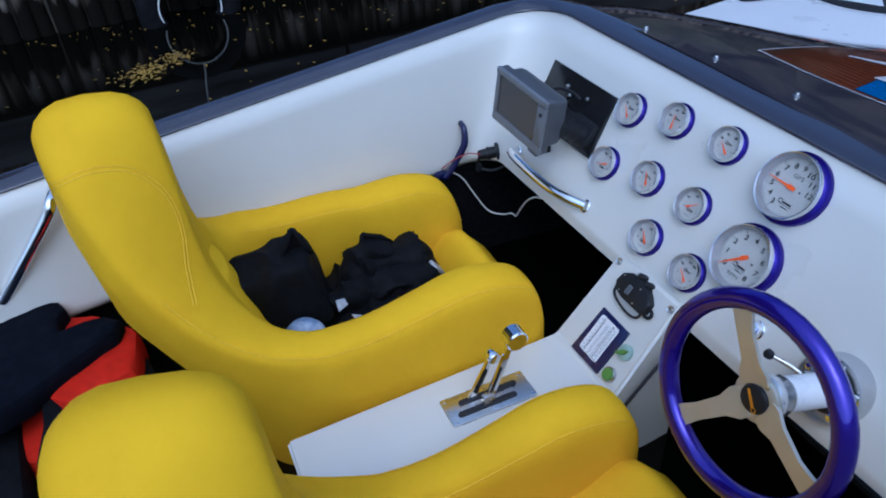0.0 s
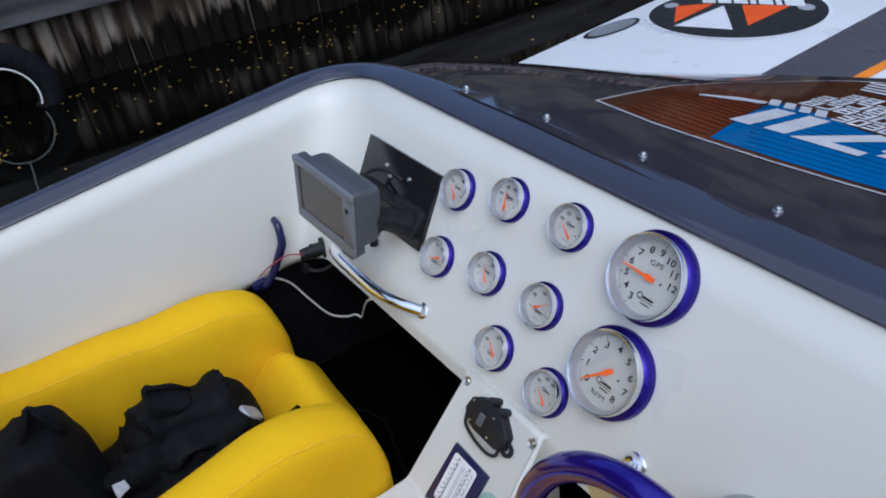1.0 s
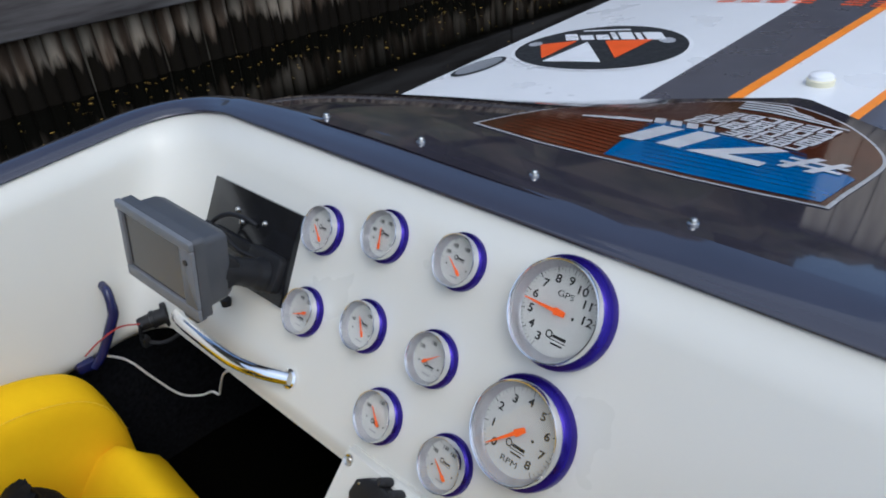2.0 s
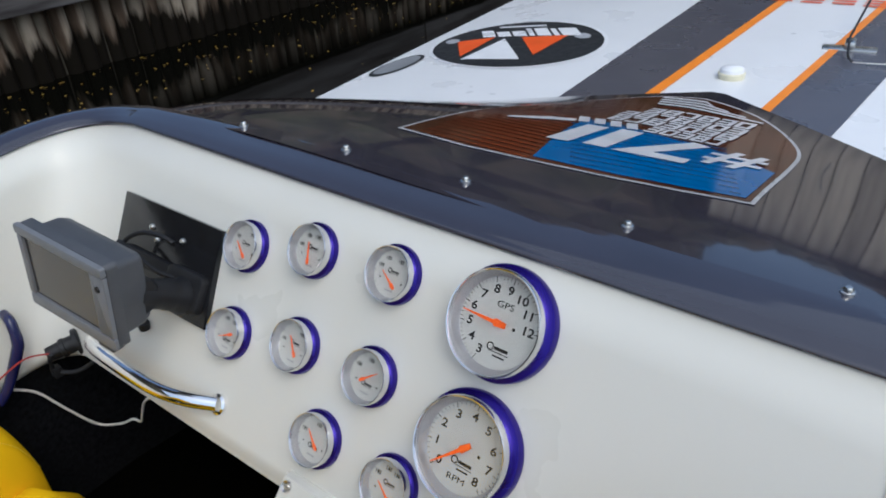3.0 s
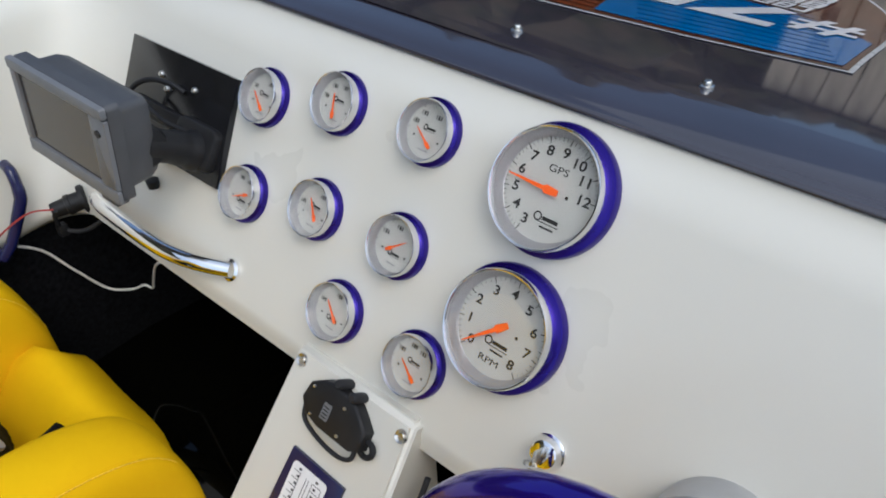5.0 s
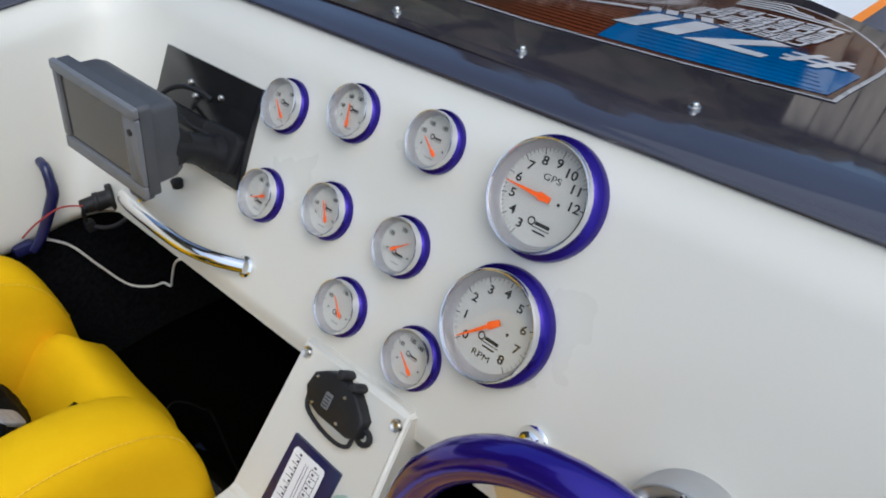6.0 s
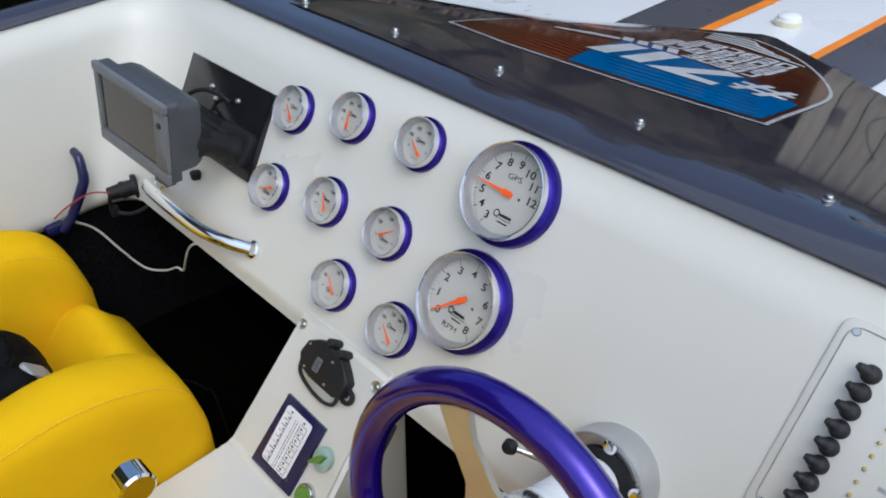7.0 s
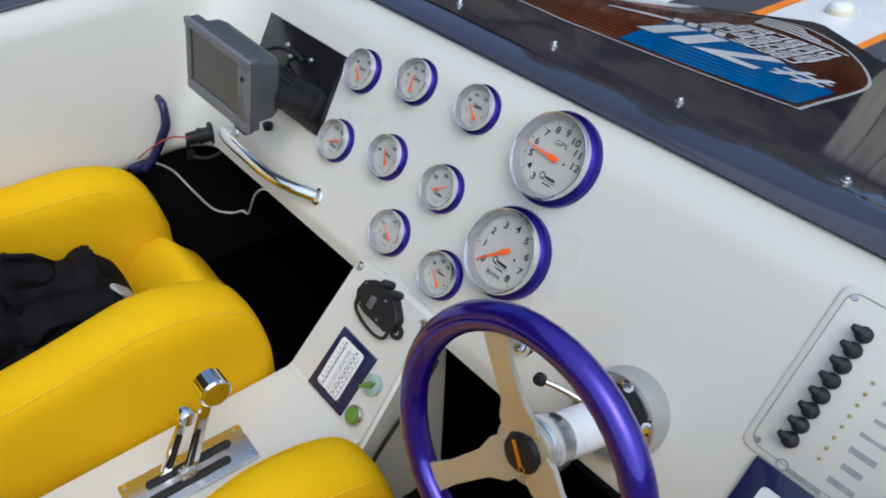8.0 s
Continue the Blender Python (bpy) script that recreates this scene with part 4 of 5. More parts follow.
def seat(cx, label, drop=0.0, rise=0.0, outer=0.0, ahead=0.0):
    """A wrap-round bucket seat: a thick padded wall round a cushion."""
    s = thing("bucket_seat", label, "boat seat", at(cx, 0.8 + ahead, 0.315), "bucket seats")
    hw, foot = 0.196, 0.36
    # plan of the padded wall: front end, side, round corner, back
    plan = [(hw, 1.160), (hw, 1.145), (hw, 1.12), (hw, 1.08), (hw, 1.03), (hw, 0.98), (hw, 0.92), (hw, 0.86), (hw, 0.80), (hw, 0.74), (hw, 0.68), (hw - 0.004, 0.63), (hw - 0.014, 0.585), (hw - 0.03, 0.55),
            (hw - 0.052, 0.520), (hw - 0.078, 0.499), (hw - 0.105, 0.484), (hw - 0.135, 0.473), (hw - 0.165, 0.468), (0, 0.466)]
    height = [0.695, 0.755, 0.793, 0.815, 0.827, 0.828, 0.815, 0.802, 0.793, 0.793, 0.797, 0.808, 0.83, 0.885, 0.985, 1.09, 1.175, 1.22, 1.24, 1.247]
    height = [h - drop * ease(0.50, 0.64, y) + rise * ease(0.52, 0.48, y) for h, (x, y) in zip(height, plan)]
    thick = [0.07, 0.09, 0.099, 0.102, 0.103, 0.102, 0.098, 0.094, 0.092, 0.092, 0.093, 0.096, 0.102, 0.113, 0.13, 0.15, 0.165, 0.172, 0.176, 0.178]
    plan = plan + [(-x, y) for x, y in plan[-2::-1]]
    # the arm along the hull side is padded a little higher
    height = height + [h + outer * ease(0.53, 0.62, y) * ease(0.98, 0.8, y) for h, (x, y) in zip(height[-2::-1], plan[20:])]
    thick = thick + thick[-2::-1]
    # finer stations
    pos = smooth_path([(x, y, 0) for x, y in plan], 3)
    dim = smooth_path([(h, th, 0) for h, th in zip(height, thick)], 3)
    plan, height, thick = [(p.x, p.y) for p in pos], [p.x for p in dim], [p.y for p in dim]
    b = bmesh.new()
    rings = []
    n = len(plan)
    for i, ((x, y), h, th) in enumerate(zip(plan, height, thick)):
        d = Vector(plan[min(i + 1, n - 1)]) - Vector(plan[max(i - 1, 0)])
        d.normalize()
        out = Vector((d.y, -d.x)) * -1  # to the outside of the seat
        ring = []
        r = th / 2
        cap = min(r * 0.95, 0.06)
        prof = [(r * 1.04, foot), (r * 1.05, foot + (h - foot) * 0.35), (r * 1.03, foot + (h - foot) * 0.6)]
        prof += [(r * 1.02, foot + (h - foot) * 0.8), (r, h - cap * 1.1)]
        prof += [(r * math.cos(radians(a)) ** 0.8 if a < 90 else 0, h - cap + cap * math.sin(radians(a)) ** 0.9) for a in (15, 32, 50, 68)]
        prof += [(0.0, h)] + [(-q, z) for q, z in prof[::-1]]
        for off, z in prof:
            px, py = x + out.x * off, y + out.y * off
            ring.append(b.verts.new((px, py + lean(py, z) - 0.8, z - 0.315)))
        rings.append(ring)
    edge_seams = [[ring[12].co.copy() for ring, (x, y) in zip(rings, plan) if y > 0.6 and x * way > 0] for way in (1, -1)]
    for a, c in zip(rings, rings[1:]):
        for k in range(len(a) - 1):
            b.faces.new((a[k], a[k + 1], c[k + 1], c[k]))
    b.faces.new(rings[0])
    b.faces.new(rings[-1][::-1])
    bmesh.ops.recalc_face_normals(b, faces=b.faces[:])
    bmesh.ops.bevel(b, geom=[e for e in b.edges if len(e.link_faces) == 2 and any(len(f.verts) > 6 for f in e.link_faces)], offset=0.02, segments=4, affect="EDGES", profile=0.5, clamp_overlap=True)
    tree = BVHTree.FromBMesh(b)
    body = part("bolster", b, VINYL, s, smooth=70)
    for way in (1, -1):
        path = []
        for p in smooth_path([(0, y - 0.8, z - 0.315) for y, z in END_PANEL], 6):
            hit, nor, _, _ = tree.ray_cast(Vector((way * 0.6, p.y, p.z)), Vector((-way, 0, 0)))
            if hit is not None:
                path.append((hit + nor * 0.0002, nor))
        for off in (-0.0035, 0.0035):
            line = []
            for i, (p, nor) in enumerate(path):
                along = (path[min(i + 1, len(path) - 1)][0] - path[max(i - 1, 0)][0]).normalized()
                line.append(p + along.cross(nor) * off)
            if len(line) > 4:
                part("seam", tube(line, 0.0008, 5, smooth=False), STITCH, s, "double-stitched seam")
    for line in edge_seams:
        part("seam", tube(line, 0.0009, 6, smooth=False), STITCH, s, "stitched seam along the arm")
    # cushion, dished, dropping over its front edge
    rows = []
    for j in range(25):
        t = j / 24
        y = 0.66 + 0.53 * t
        row = []
        for i in range(13):
            u = -1 + 2 * i / 12
            z = 0.575 + (0.135 - drop) * ease(0.66, 0.93, t) + 0.012 * abs(u) ** 3 - 0.05 * abs(u) ** 5 * ease(0.55, 0.95, t) - 0.06 * ease(0.86, 1.0, t) ** 2 - 0.012 * math.exp(-((t - 0.35) / 0.02) ** 2)
            row.append((0.158 * u, y - 0.8 - 0.012 * (1 - u * u) * t - 0.03 * abs(u) ** 4 * t, z - 0.315))
        rows.append(row)
    rows.append([(p[0], p[1], 0.06) for p in rows[-1]])
    part("cushion", grid(rows), VINYL, s, smooth=70)
    rows = []
    for j in range(15):
        t = j / 14
        z = 0.56 + 0.33 * t
        row = []
        for i in range(13):
            u = -1 + 2 * i / 12
            y = 0.552 + 0.028 * (1 - abs(u) ** 2.5) - 0.018 * math.exp(-((t - 0.3) / 0.03) ** 2)
            row.append((0.14 * u * (1 - 0.45 * t), y + lean(0.56, z) * 0.9 - 0.8, z - 0.315))
        rows.append(row)
    rows.append([(p[0], 0.47 - 0.8, p[2] + 0.01) for p in rows[-1]])
    part("backrest", grid(rows[::-1]), VINYL, s, smooth=70)

    # seams: along the top of the wall and round the headrest
    def wall_point(i, off, z):
        x, y = plan[i]
        d = (Vector(plan[min(i + 1, n - 1)]) - Vector(plan[max(i - 1, 0)])).normalized()
        out = Vector((d.y, -d.x)) * -1
        px, py = x + out.x * off, y + out.y * off
        return Vector((px, py + lean(py, z) - 0.8, z - 0.315))

    for lo, hi in ((3, 42), (n - 43, n - 4)):
        seam = [wall_point(i, thick[i] * 0.5 * math.cos(radians(38)) ** 0.8 + 0.0004, height[i] - min(thick[i] * 0.475, 0.06) * (1 - math.sin(radians(38)) ** 0.9)) for i in range(lo, hi + 1)]
        part("seam", tube(seam, 0.0009, 5, steps=1), STITCH, s, "double-stitched seam")
    return s


seat(-1.213, "yellow vinyl bucket seat with black gear lying in it", 0.0, 0.0, 0.045, -0.003)
seat(-0.514, "yellow vinyl bucket seat at the steering wheel", 0.064, 0.004, 0.0, 0.012)


# ---------------------------------------------------------------- loose gear
def heap(size, seed, fold=0.03, freq=9.0, res=36, power=2.6):
    """A crumpled lump of cloth, flat below."""
    b = bmesh.new()
    bmesh.ops.create_uvsphere(b, u_segments=res * 2, v_segments=res, radius=1)
    for v in b.verts:
        c = v.co.normalized()
        r = (abs(c.x) ** power + abs(c.y) ** power + abs(c.z) ** power) ** (-1 / power)
        p = Vector((c.x * r * size[0], c.y * r * size[1], c.z * r * size[2]))
        q = p * freq + Vector((seed * 3.1, seed, 0))
        w = noise.noise(q * 0.5) * 0.8
        ridge = 1 - abs(noise.noise(Vector((q.x * 0.55 + w, q.y * 1.6, q.z * 0.7))))
        p += c * fold * (1.25 * ridge ** 5 - 0.4 + 0.5 * noise.noise(q * 0.35))
        p += c * fold * 0.35 * (1 - abs(noise.noise(Vector((q.x * 1.2 + w, q.y * 2.2 + w, q.z * 1.6)))) - 0.6)
        p.z = max(p.z, -size[2] * 0.6)
        v.co = p
    return b


jacket = thing("black_jacket", "crumpled black jacket lying on the yellow seat", "jacket", at(-1.22, 0.885, 0.602))
part("body", heap((0.09, 0.165, 0.085), 1, 0.022, 10, 44), CLOTH, jacket, m=at(-0.015, -0.01, 0.05) @ pose(0, 0, 0, 10, 6, -8))
part("hood", heap((0.05, 0.11, 0.055), 9, 0.018, 10, 40), CLOTH, jacket, m=at(-0.03, 0.035, 0.115) @ pose(0, 0, 0, -8, 0, 6))
part("collar", heap((0.028, 0.055, 0.04), 12, 0.014, 11), CLOTH, jacket, m=at(-0.03, -0.01, 0.14) @ pose(0, 0, 0, 28, 0, 0))
part("sleeve", heap((0.034, 0.15, 0.036), 2, 0.016, 11, 40), CLOTH, jacket, m=at(0.075, 0.02, 0.075) @ pose(0, 0, 0, 5, 0, -8))
part("sleeve", heap((0.028, 0.12, 0.03), 7, 0.013, 12, 40), CLOTH, jacket, m=at(0.03, 0.0, 0.115) @ pose(0, 0, 0, 2, 0, -3))
part("reflective_patch", prism(rounded(0.028, 0.052, 0.009), -0.003, 0.003, 0.002), PALE, jacket, "pale reflective patch", m=at(0.028, 0.128, 0.118) @ pose(0, 0, 0, -55, 20, 10))
part("label_tag", prism([(-0.012, -0.006), (0.012, -0.012), (0.009, 0.012), (-0.006, 0.012)], -0.0015, 0.0015, 0.001), PALE, jacket, "pale cloth label", m=at(0.055, -0.098, 0.128) @ pose(0, 0, 0, 10, 50, 20))
part("label_tag", prism([(-0.006, -0.01), (0.007, -0.006), (0.003, 0.011)], -0.0015, 0.0015, 0.001), PALE, jacket, "pale cloth label", m=at(0.095, -0.078, 0.120) @ pose(0, 0, 0, 10, 50, 0))
for fx, fy, fz, w, tall, turn in ((-0.045, 0.012, 0.168, 0.04, 0.042, 25), (0.075, 0.158, 0.098, 0.022, 0.045, -60)):
    peak = grid([[(0.008 * u * u, w * k * u, z) for u in (-1, -0.5, 0, 0.5, 1)] for z, k in ((-0.02, 1.0), (tall * 0.35, 0.7), (tall * 0.7, 0.32), (tall, 0.05))])
    flap = part("collar_peak", peak, CLOTH, jacket, m=at(fx, fy, fz) @ pose(0, 0, 0, turn, 0, 0))
    flap.modifiers.new("thickness", "SOLIDIFY").thickness = 0.008

bag = thing("black_bag", "black cloth bag with a pointed corner standing up", "bag", at(-1.215, 0.69, 0.70))
part("body", heap((0.06, 0.080, 0.095), 4, 0.012, 9, power=10), CLOTH, bag, m=at(0, 0, 0.058) @ pose(0, 0, 0, 12, 0, -12))
rows = [[(0.012 * s * s, w * s + 0.05 * z, z) for s in (-1, -0.5, 0, 0.5, 1)] for z, w in ((0.0, 0.034), (0.018, 0.024), (0.04, 0.011), (0.062, 0.002))]
flap = part("corner_flap", grid(rows), CLOTH, bag, m=at(0.0, 0.036, 0.142))
flap.modifiers.new("thickness", "SOLIDIFY").thickness = 0.008
cap = thing("mesh_cap", "pale grey mesh cap among the black gear", "cap", at(-1.09, 0.695, 0.735))
part("crown", lathe([(0, 0.04), (0.02, 0.037), (0.036, 0.025), (0.042, 0.006), (0.04, -0.02)], 28), material("pale_blue_mesh", (0.2, 0.26, 0.38), 0.7, vary=0.3, scale=60, bump=0.6, bump_scale=300, second=(0.5, 0.52, 0.56), second_scale=14), cap, m=pose(0, 0, 0, 12, 20, 0))


def slab(poly, z, thick, seed, sag=0.03):
    """A soft foam panel with that outline, rounded at its edges and sagging a little."""
    cx, cy = sum(p[0] for p in poly) / len(poly), sum(p[1] for p in poly) / len(poly)
    ring = []
    for i, (x, y) in enumerate(poly):
        ax, ay = poly[i - 1]
        bx, by = poly[(i + 1) % len(poly)]
        for t in (0.25, 0.08):
            ring.append(Vector((x + (ax - x) * t, y + (ay - y) * t, 0)))
        for t in (0.08, 0.25, 0.5):
            ring.append(Vector((x + (bx - x) * t, y + (by - y) * t, 0)))
    b = bmesh.new()
    layers = []
    for k, up in ((0.9, 0.0), (0.985, 0.16), (1.0, 0.5), (0.985, 0.8), (0.94, 0.95), (0.85, 1.0), (0.7, 1.02), (0.5, 1.03), (0.25, 1.03)):
        layer = []
        for p in ring:
            x, y = cx + (p.x - cx) * k, cy + (p.y - cy) * k
            q = Vector((x * 7 + seed, y * 7, up))
            layer.append(b.verts.new((x, y, z + thick * up + sag * noise.noise(q) + 0.3 * sag * noise.noise(q * 3.1))))
        layers.append(layer)
    for lo, hi in zip(layers, layers[1:]):
        for i in range(len(ring)):
            j = (i + 1) % len(ring)
            b.faces.new((lo[i], lo[j], hi[j], hi[i]))
    b.faces.new(layers[0][::-1])
    b.faces.new(layers[-1])
    bmesh.ops.recalc_face_normals(b, faces=b.faces[:])
    return b


vest = thing("life_vest", "red and navy life vest heaped behind the seats", "life vest", None, "life vests")
part("red_panel", slab([(-1.37, 0.24), (-1.34, 0.33), (-1.25, 0.405), (-1.17, 0.398), (-1.12, 0.388), (-1.09, 0.27), (-1.16, 0.22), (-1.28, 0.2)], 0.68, 0.085, 2, 0.015), RED, vest, "red foam panel")
part("navy_shoulder", slab([(-1.42, 0.02), (-1.41, 0.2), (-1.376, 0.272), (-1.335, 0.286), (-1.30, 0.272), (-1.262, 0.274), (-1.243, 0.293), (-1.262, 0.325), (-1.285, 0.356), (-1.25, 0.385), (-1.215, 0.372), (-1.17, 0.295), (-1.125, 0.224), (-1.085, 0.165), (-1.055, 0.02), (-1.2, -0.1)], 0.745, 0.055, 5, 0.015), NAVY, vest, "dark navy shoulder panel")
part("strap", slab([(-1.20, 0.235), (-1.17, 0.255), (-1.06, 0.262), (-0.98, 0.25), (-0.98, 0.22), (-1.07, 0.23), (-1.16, 0.225)], 0.735, 0.02, 8, 0.01), CLOTH, vest, "black webbing strap")
part("strap", slab([(-1.27, 0.39), (-1.14, 0.42), (-1.02, 0.45), (-1.02, 0.40), (-1.13, 0.385)], 0.66, 0.06, 9, 0.01), CLOTH, vest, "black webbing strap")
vest_b = thing("life_vest", "red and black life vest lying under the navy one", "life vest", None, "life vests")
part("red_panel", slab([(-1.20, 0.15), (-1.195, 0.22), (-1.13, 0.245), (-1.05, 0.235), (-1.05, 0.19), (-1.12, 0.15)], 0.64, 0.06, 11, 0.01), RED, vest_b, "red foam panel")
part("black_panel", slab([(-1.3, -0.05), (-1.24, 0.14), (-1.17, 0.175), (-1.08, 0.185), (-0.9, 0.2), (-0.8, -0.1), (-1.0, -0.2)], 0.66, 0.06, 14, 0.01), CLOTH, vest_b, "black foam panel")
vest_c = thing("life_vest", "red and black life vest on the floor between the seats", "life vest", None, "life vests")
part("red_panel", slab([(-1.08, 0.5), (-1.05, 0.56), (-0.98, 0.575), (-0.93, 0.53), (-0.98, 0.48)], 0.34, 0.14, 17), RED, vest_c, "red foam panel")
part("black_panel", slab([(-1.12, 0.4), (-1.08, 0.5), (-1.0, 0.53), (-0.9, 0.5), (-0.88, 0.4)], 0.34, 0.19, 19), CLOTH, vest_c, "black foam panel")
arail = thing("aft_grab_rail", "chrome tube grab rail on the white cockpit wall", "grab rail", at(-1.36, 0.26, 0.91))
part("tube", tube([(-0.05, 0.085, 0.11), (-0.005, 0.075, 0.10), (0.0, 0.055, 0.07), (0.0, -0.055, -0.055), (-0.005, -0.075, -0.075), (-0.04, -0.085, -0.085)], 0.0115, 12), CHROME, arail)


# ---------------------------------------------------------------- graphics and fittings on the decks
def drape(poly, height, lift, cuts=0.03):
    """A thin sheet with that outline, laid on a curved deck."""
    b = bmesh.new()
    b.faces.new([b.verts.new((x, y, 0)) for x, y in poly])
    for axis_n in (0, 1):
        lo, hi = min(p[axis_n] for p in poly), max(p[axis_n] for p in poly)
        no = Vector((1, 0, 0)) if axis_n == 0 else Vector((0, 1, 0))
        for i in range(1, int((hi - lo) / cuts) + 1):
            bmesh.ops.bisect_plane(b, geom=b.verts[:] + b.edges[:] + b.faces[:], plane_co=no * (lo + i * cuts), plane_no=no)
    for v in b.verts:
        v.co.z = height(v.co.x, v.co.y) + lift
    b.normal_update()
    b.faces.ensure_lookup_table()
    if b.faces and b.faces[0].normal.z < 0:
        bmesh.ops.reverse_faces(b, faces=b.faces[:])
    return b


def lay(bm, m, height, lift):
    """Lays flat letters or bars, turned by m, on a curved deck."""
    bmesh.ops.transform(bm, matrix=m, verts=bm.verts[:])
    for v in bm.verts:
        v.co.z = height(v.co.x, v.co.y) + lift
    return bm


deck_graphics = thing("deck_stripes", "slate and orange racing stripes along the white foredeck", "stripes")
for name, a, ma, c, mc, mat, lift in (("slate_stripe", -1.067, -0.08, -0.925, -0.02, GREYVINYL, 0.0014), ("orange_stripe", -0.925, -0.02, -0.903, -0.02, ORANGEVINYL, 0.0016), ("orange_stripe", -0.724, 0.01, -0.707, 0.01, ORANGEVINYL, 0.0016), ("slate_stripe", -0.707, 0.01, -0.596, 0.02, GREYVINYL, 0.0014)):
    part(name, fore(drape([(a - 0.3 * ma, 1.9), (c - 0.3 * mc, 1.9), (c + 3 * mc, 5.2), (a + 3 * ma, 5.2)], crown, lift, 0.1)), mat, deck_graphics)

letters_row = thing("deck_lettering", "orange and grey sponsor lettering across the foredeck", "lettering")
for i in range(10):
    x = -1.335 + 0.07 * i + (0.05 if i > 3 else 0)
    g = bmesh.new()
    for level in (-0.028, 0.0, 0.028):
        bar(0, level, 0.05, 0.012, 0, 0, g)
    part("letter_bar", fore(lay(g, at(x, 3.01 + 0.012 * (i > 6), 0) @ pose(0, 0, 0, 0, 0, 4), crown, 0.0022)), REDORANGE, letters_row)
for i in range(4):
    g = bmesh.new()
    for level in (-0.04, 0.0, 0.04):
        bar(0, level, 0.07, 0.016, 0, 0, g)
    part("letter_bar", fore(lay(g, at(-0.93 + 0.1 * i, 3.16, 0), crown, 0.0022)), GREYVINYL, letters_row)

sticker = thing("oval_sticker", "black oval sponsor sticker with orange and white triangles", "sticker")
EA, EB, EC = Vector((0.19, 0.098)), Vector((-0.16, 0.192)), Vector((-1.393, 2.457))


def oval(r, n=56):
    return [tuple(EC + EA * r * math.cos(2 * math.pi * i / n) + EB * r * math.sin(2 * math.pi * i / n)) for i in range(n)]


def on_oval(pts):
    return [tuple(EC + EA * a + EB * c) for a, c in pts]


part("white_edge", fore(drape(oval(1.02), crown, 0.0012)), WHITEVINYL, sticker)
part("field", fore(drape(oval(0.975), crown, 0.0024)), INK, sticker)
for name, pts, mat in (("triangle", [(-0.66, 0.30), (-0.66, -0.42), (-0.2, 0.30)], REDORANGE), ("triangle", [(0.62, 0.06), (0.1, 0.16), (0.12, -0.62)], REDORANGE), ("triangle", [(-0.1, 0.18), (-0.66, -0.54), (-0.04, -0.74)], WHITEVINYL)):
    part(name, fore(drape(on_oval(pts), crown, 0.0034)), mat, sticker)
for x0, w, tall in ((0.76, 0.2, 0.36), (0.53, 0.06, 0.34), (0.44, 0.15, 0.38), (0.26, 0.06, 0.38), (0.17, 0.15, 0.26), (-0.01, 0.15, 0.26), (-0.19, 0.15, 0.36)):
    c0 = 0.0 + (0.76 - x0) * 0.33
    part("name_bar", fore(drape(on_oval([(x0, c0), (x0, c0 + tall), (x0 - w, c0 + tall + 0.33 * w), (x0 - w, c0 + 0.33 * w)]), crown, 0.0034)), WHITEVINYL, sticker)
part("name_bar", fore(drape(on_oval([(0.46, 0.58), (0.46, 0.65), (-0.1, 0.84), (-0.1, 0.77)]), crown, 0.0034)), WHITEVINYL, sticker)
for a, c in ((-0.72, 0.36), (0.76, -0.02)):
    part("emblem", fore(drape(on_oval([(a + 0.09 * math.cos(t), c + 0.12 * math.sin(t)) for t in [i * 0.52 for i in range(12)]]), crown, 0.0034)), PALE, sticker)

badge2 = thing("oval_badge", "small grey oval badge near the deck edge", "badge")
BC = Vector((-1.585, 2.235))
part("badge", fore(drape([tuple(BC + Vector((0.012, 0.088)) * math.cos(t) + Vector((0.045, -0.04)) * math.sin(t)) for t in [i * 0.2618 for i in range(24)]], crown, 0.0014)), INK, badge2)
part("badge_centre", fore(drape([tuple(BC + Vector((0.0102, 0.075)) * math.cos(t) + Vector((0.038, -0.034)) * math.sin(t)) for t in [i * 0.2618 for i in range(24)]], crown, 0.0026)), SATIN, badge2)

dome = thing("deck_dome", "cream plastic dome light on the foredeck", "deck light", FORE @ at(-0.825, 2.348, crown(-0.825, 2.348)))
part("base", lathe([(0, 0), (0.024, 0), (0.025, 0.010), (0.0225, 0.012)], 28), CREAM, dome)
part("cover", lathe([(0.0225, 0.012), (0.021, 0.018), (0.015, 0.022), (0, 0.0235)], 28), WHITEVINYL, dome)
cleat = thing("deck_antenna", "steel bracket with a black folded whip antenna", "antenna", FORE @ at(-0.688, 2.625, crown(-0.688, 2.625)) @ pose(0, 0, 0, 0, 0, 10))
part("base_plate", prism(rounded(0.1, 0.032, 0.004), 0, 0.004, 0.001), STEEL, cleat)
part("clamp", box(-0.010, 0.010, -0.018, 0.026, 0.004, 0.018, 0.004), STEEL, cleat)
part("whip", tube([(0.012, -0.1, 0.004), (0.002, -0.09, 0.012), (-0.002, -0.03, 0.022), (0.0, 0.03, 0.03), (0.05, 0.5, 0.10), (0.09, 0.9, 0.17)], 0.0024, 8), RUBBER, cleat)
part("cable", tube([(0.012, -0.1, 0.004), (0.05, -0.10, 0.004), (0.2, -0.09, 0.003), (0.4, -0.16, -0.004)], 0.0013, 6), ROPE, cleat, "thin white cable")
clip2 = thing("deck_bracket", "small steel bracket on the foredeck", "bracket", FORE @ at(-0.6, 3.12, crown(-0.6, 3.12)))
part("plate", prism(rounded(0.13, 0.04, 0.004), 0, 0.006, 0.001), STEEL, clip2)
part("clamp", box(-0.016, 0.016, -0.025, 0.025, 0.006, 0.028, 0.005), STEEL, clip2)

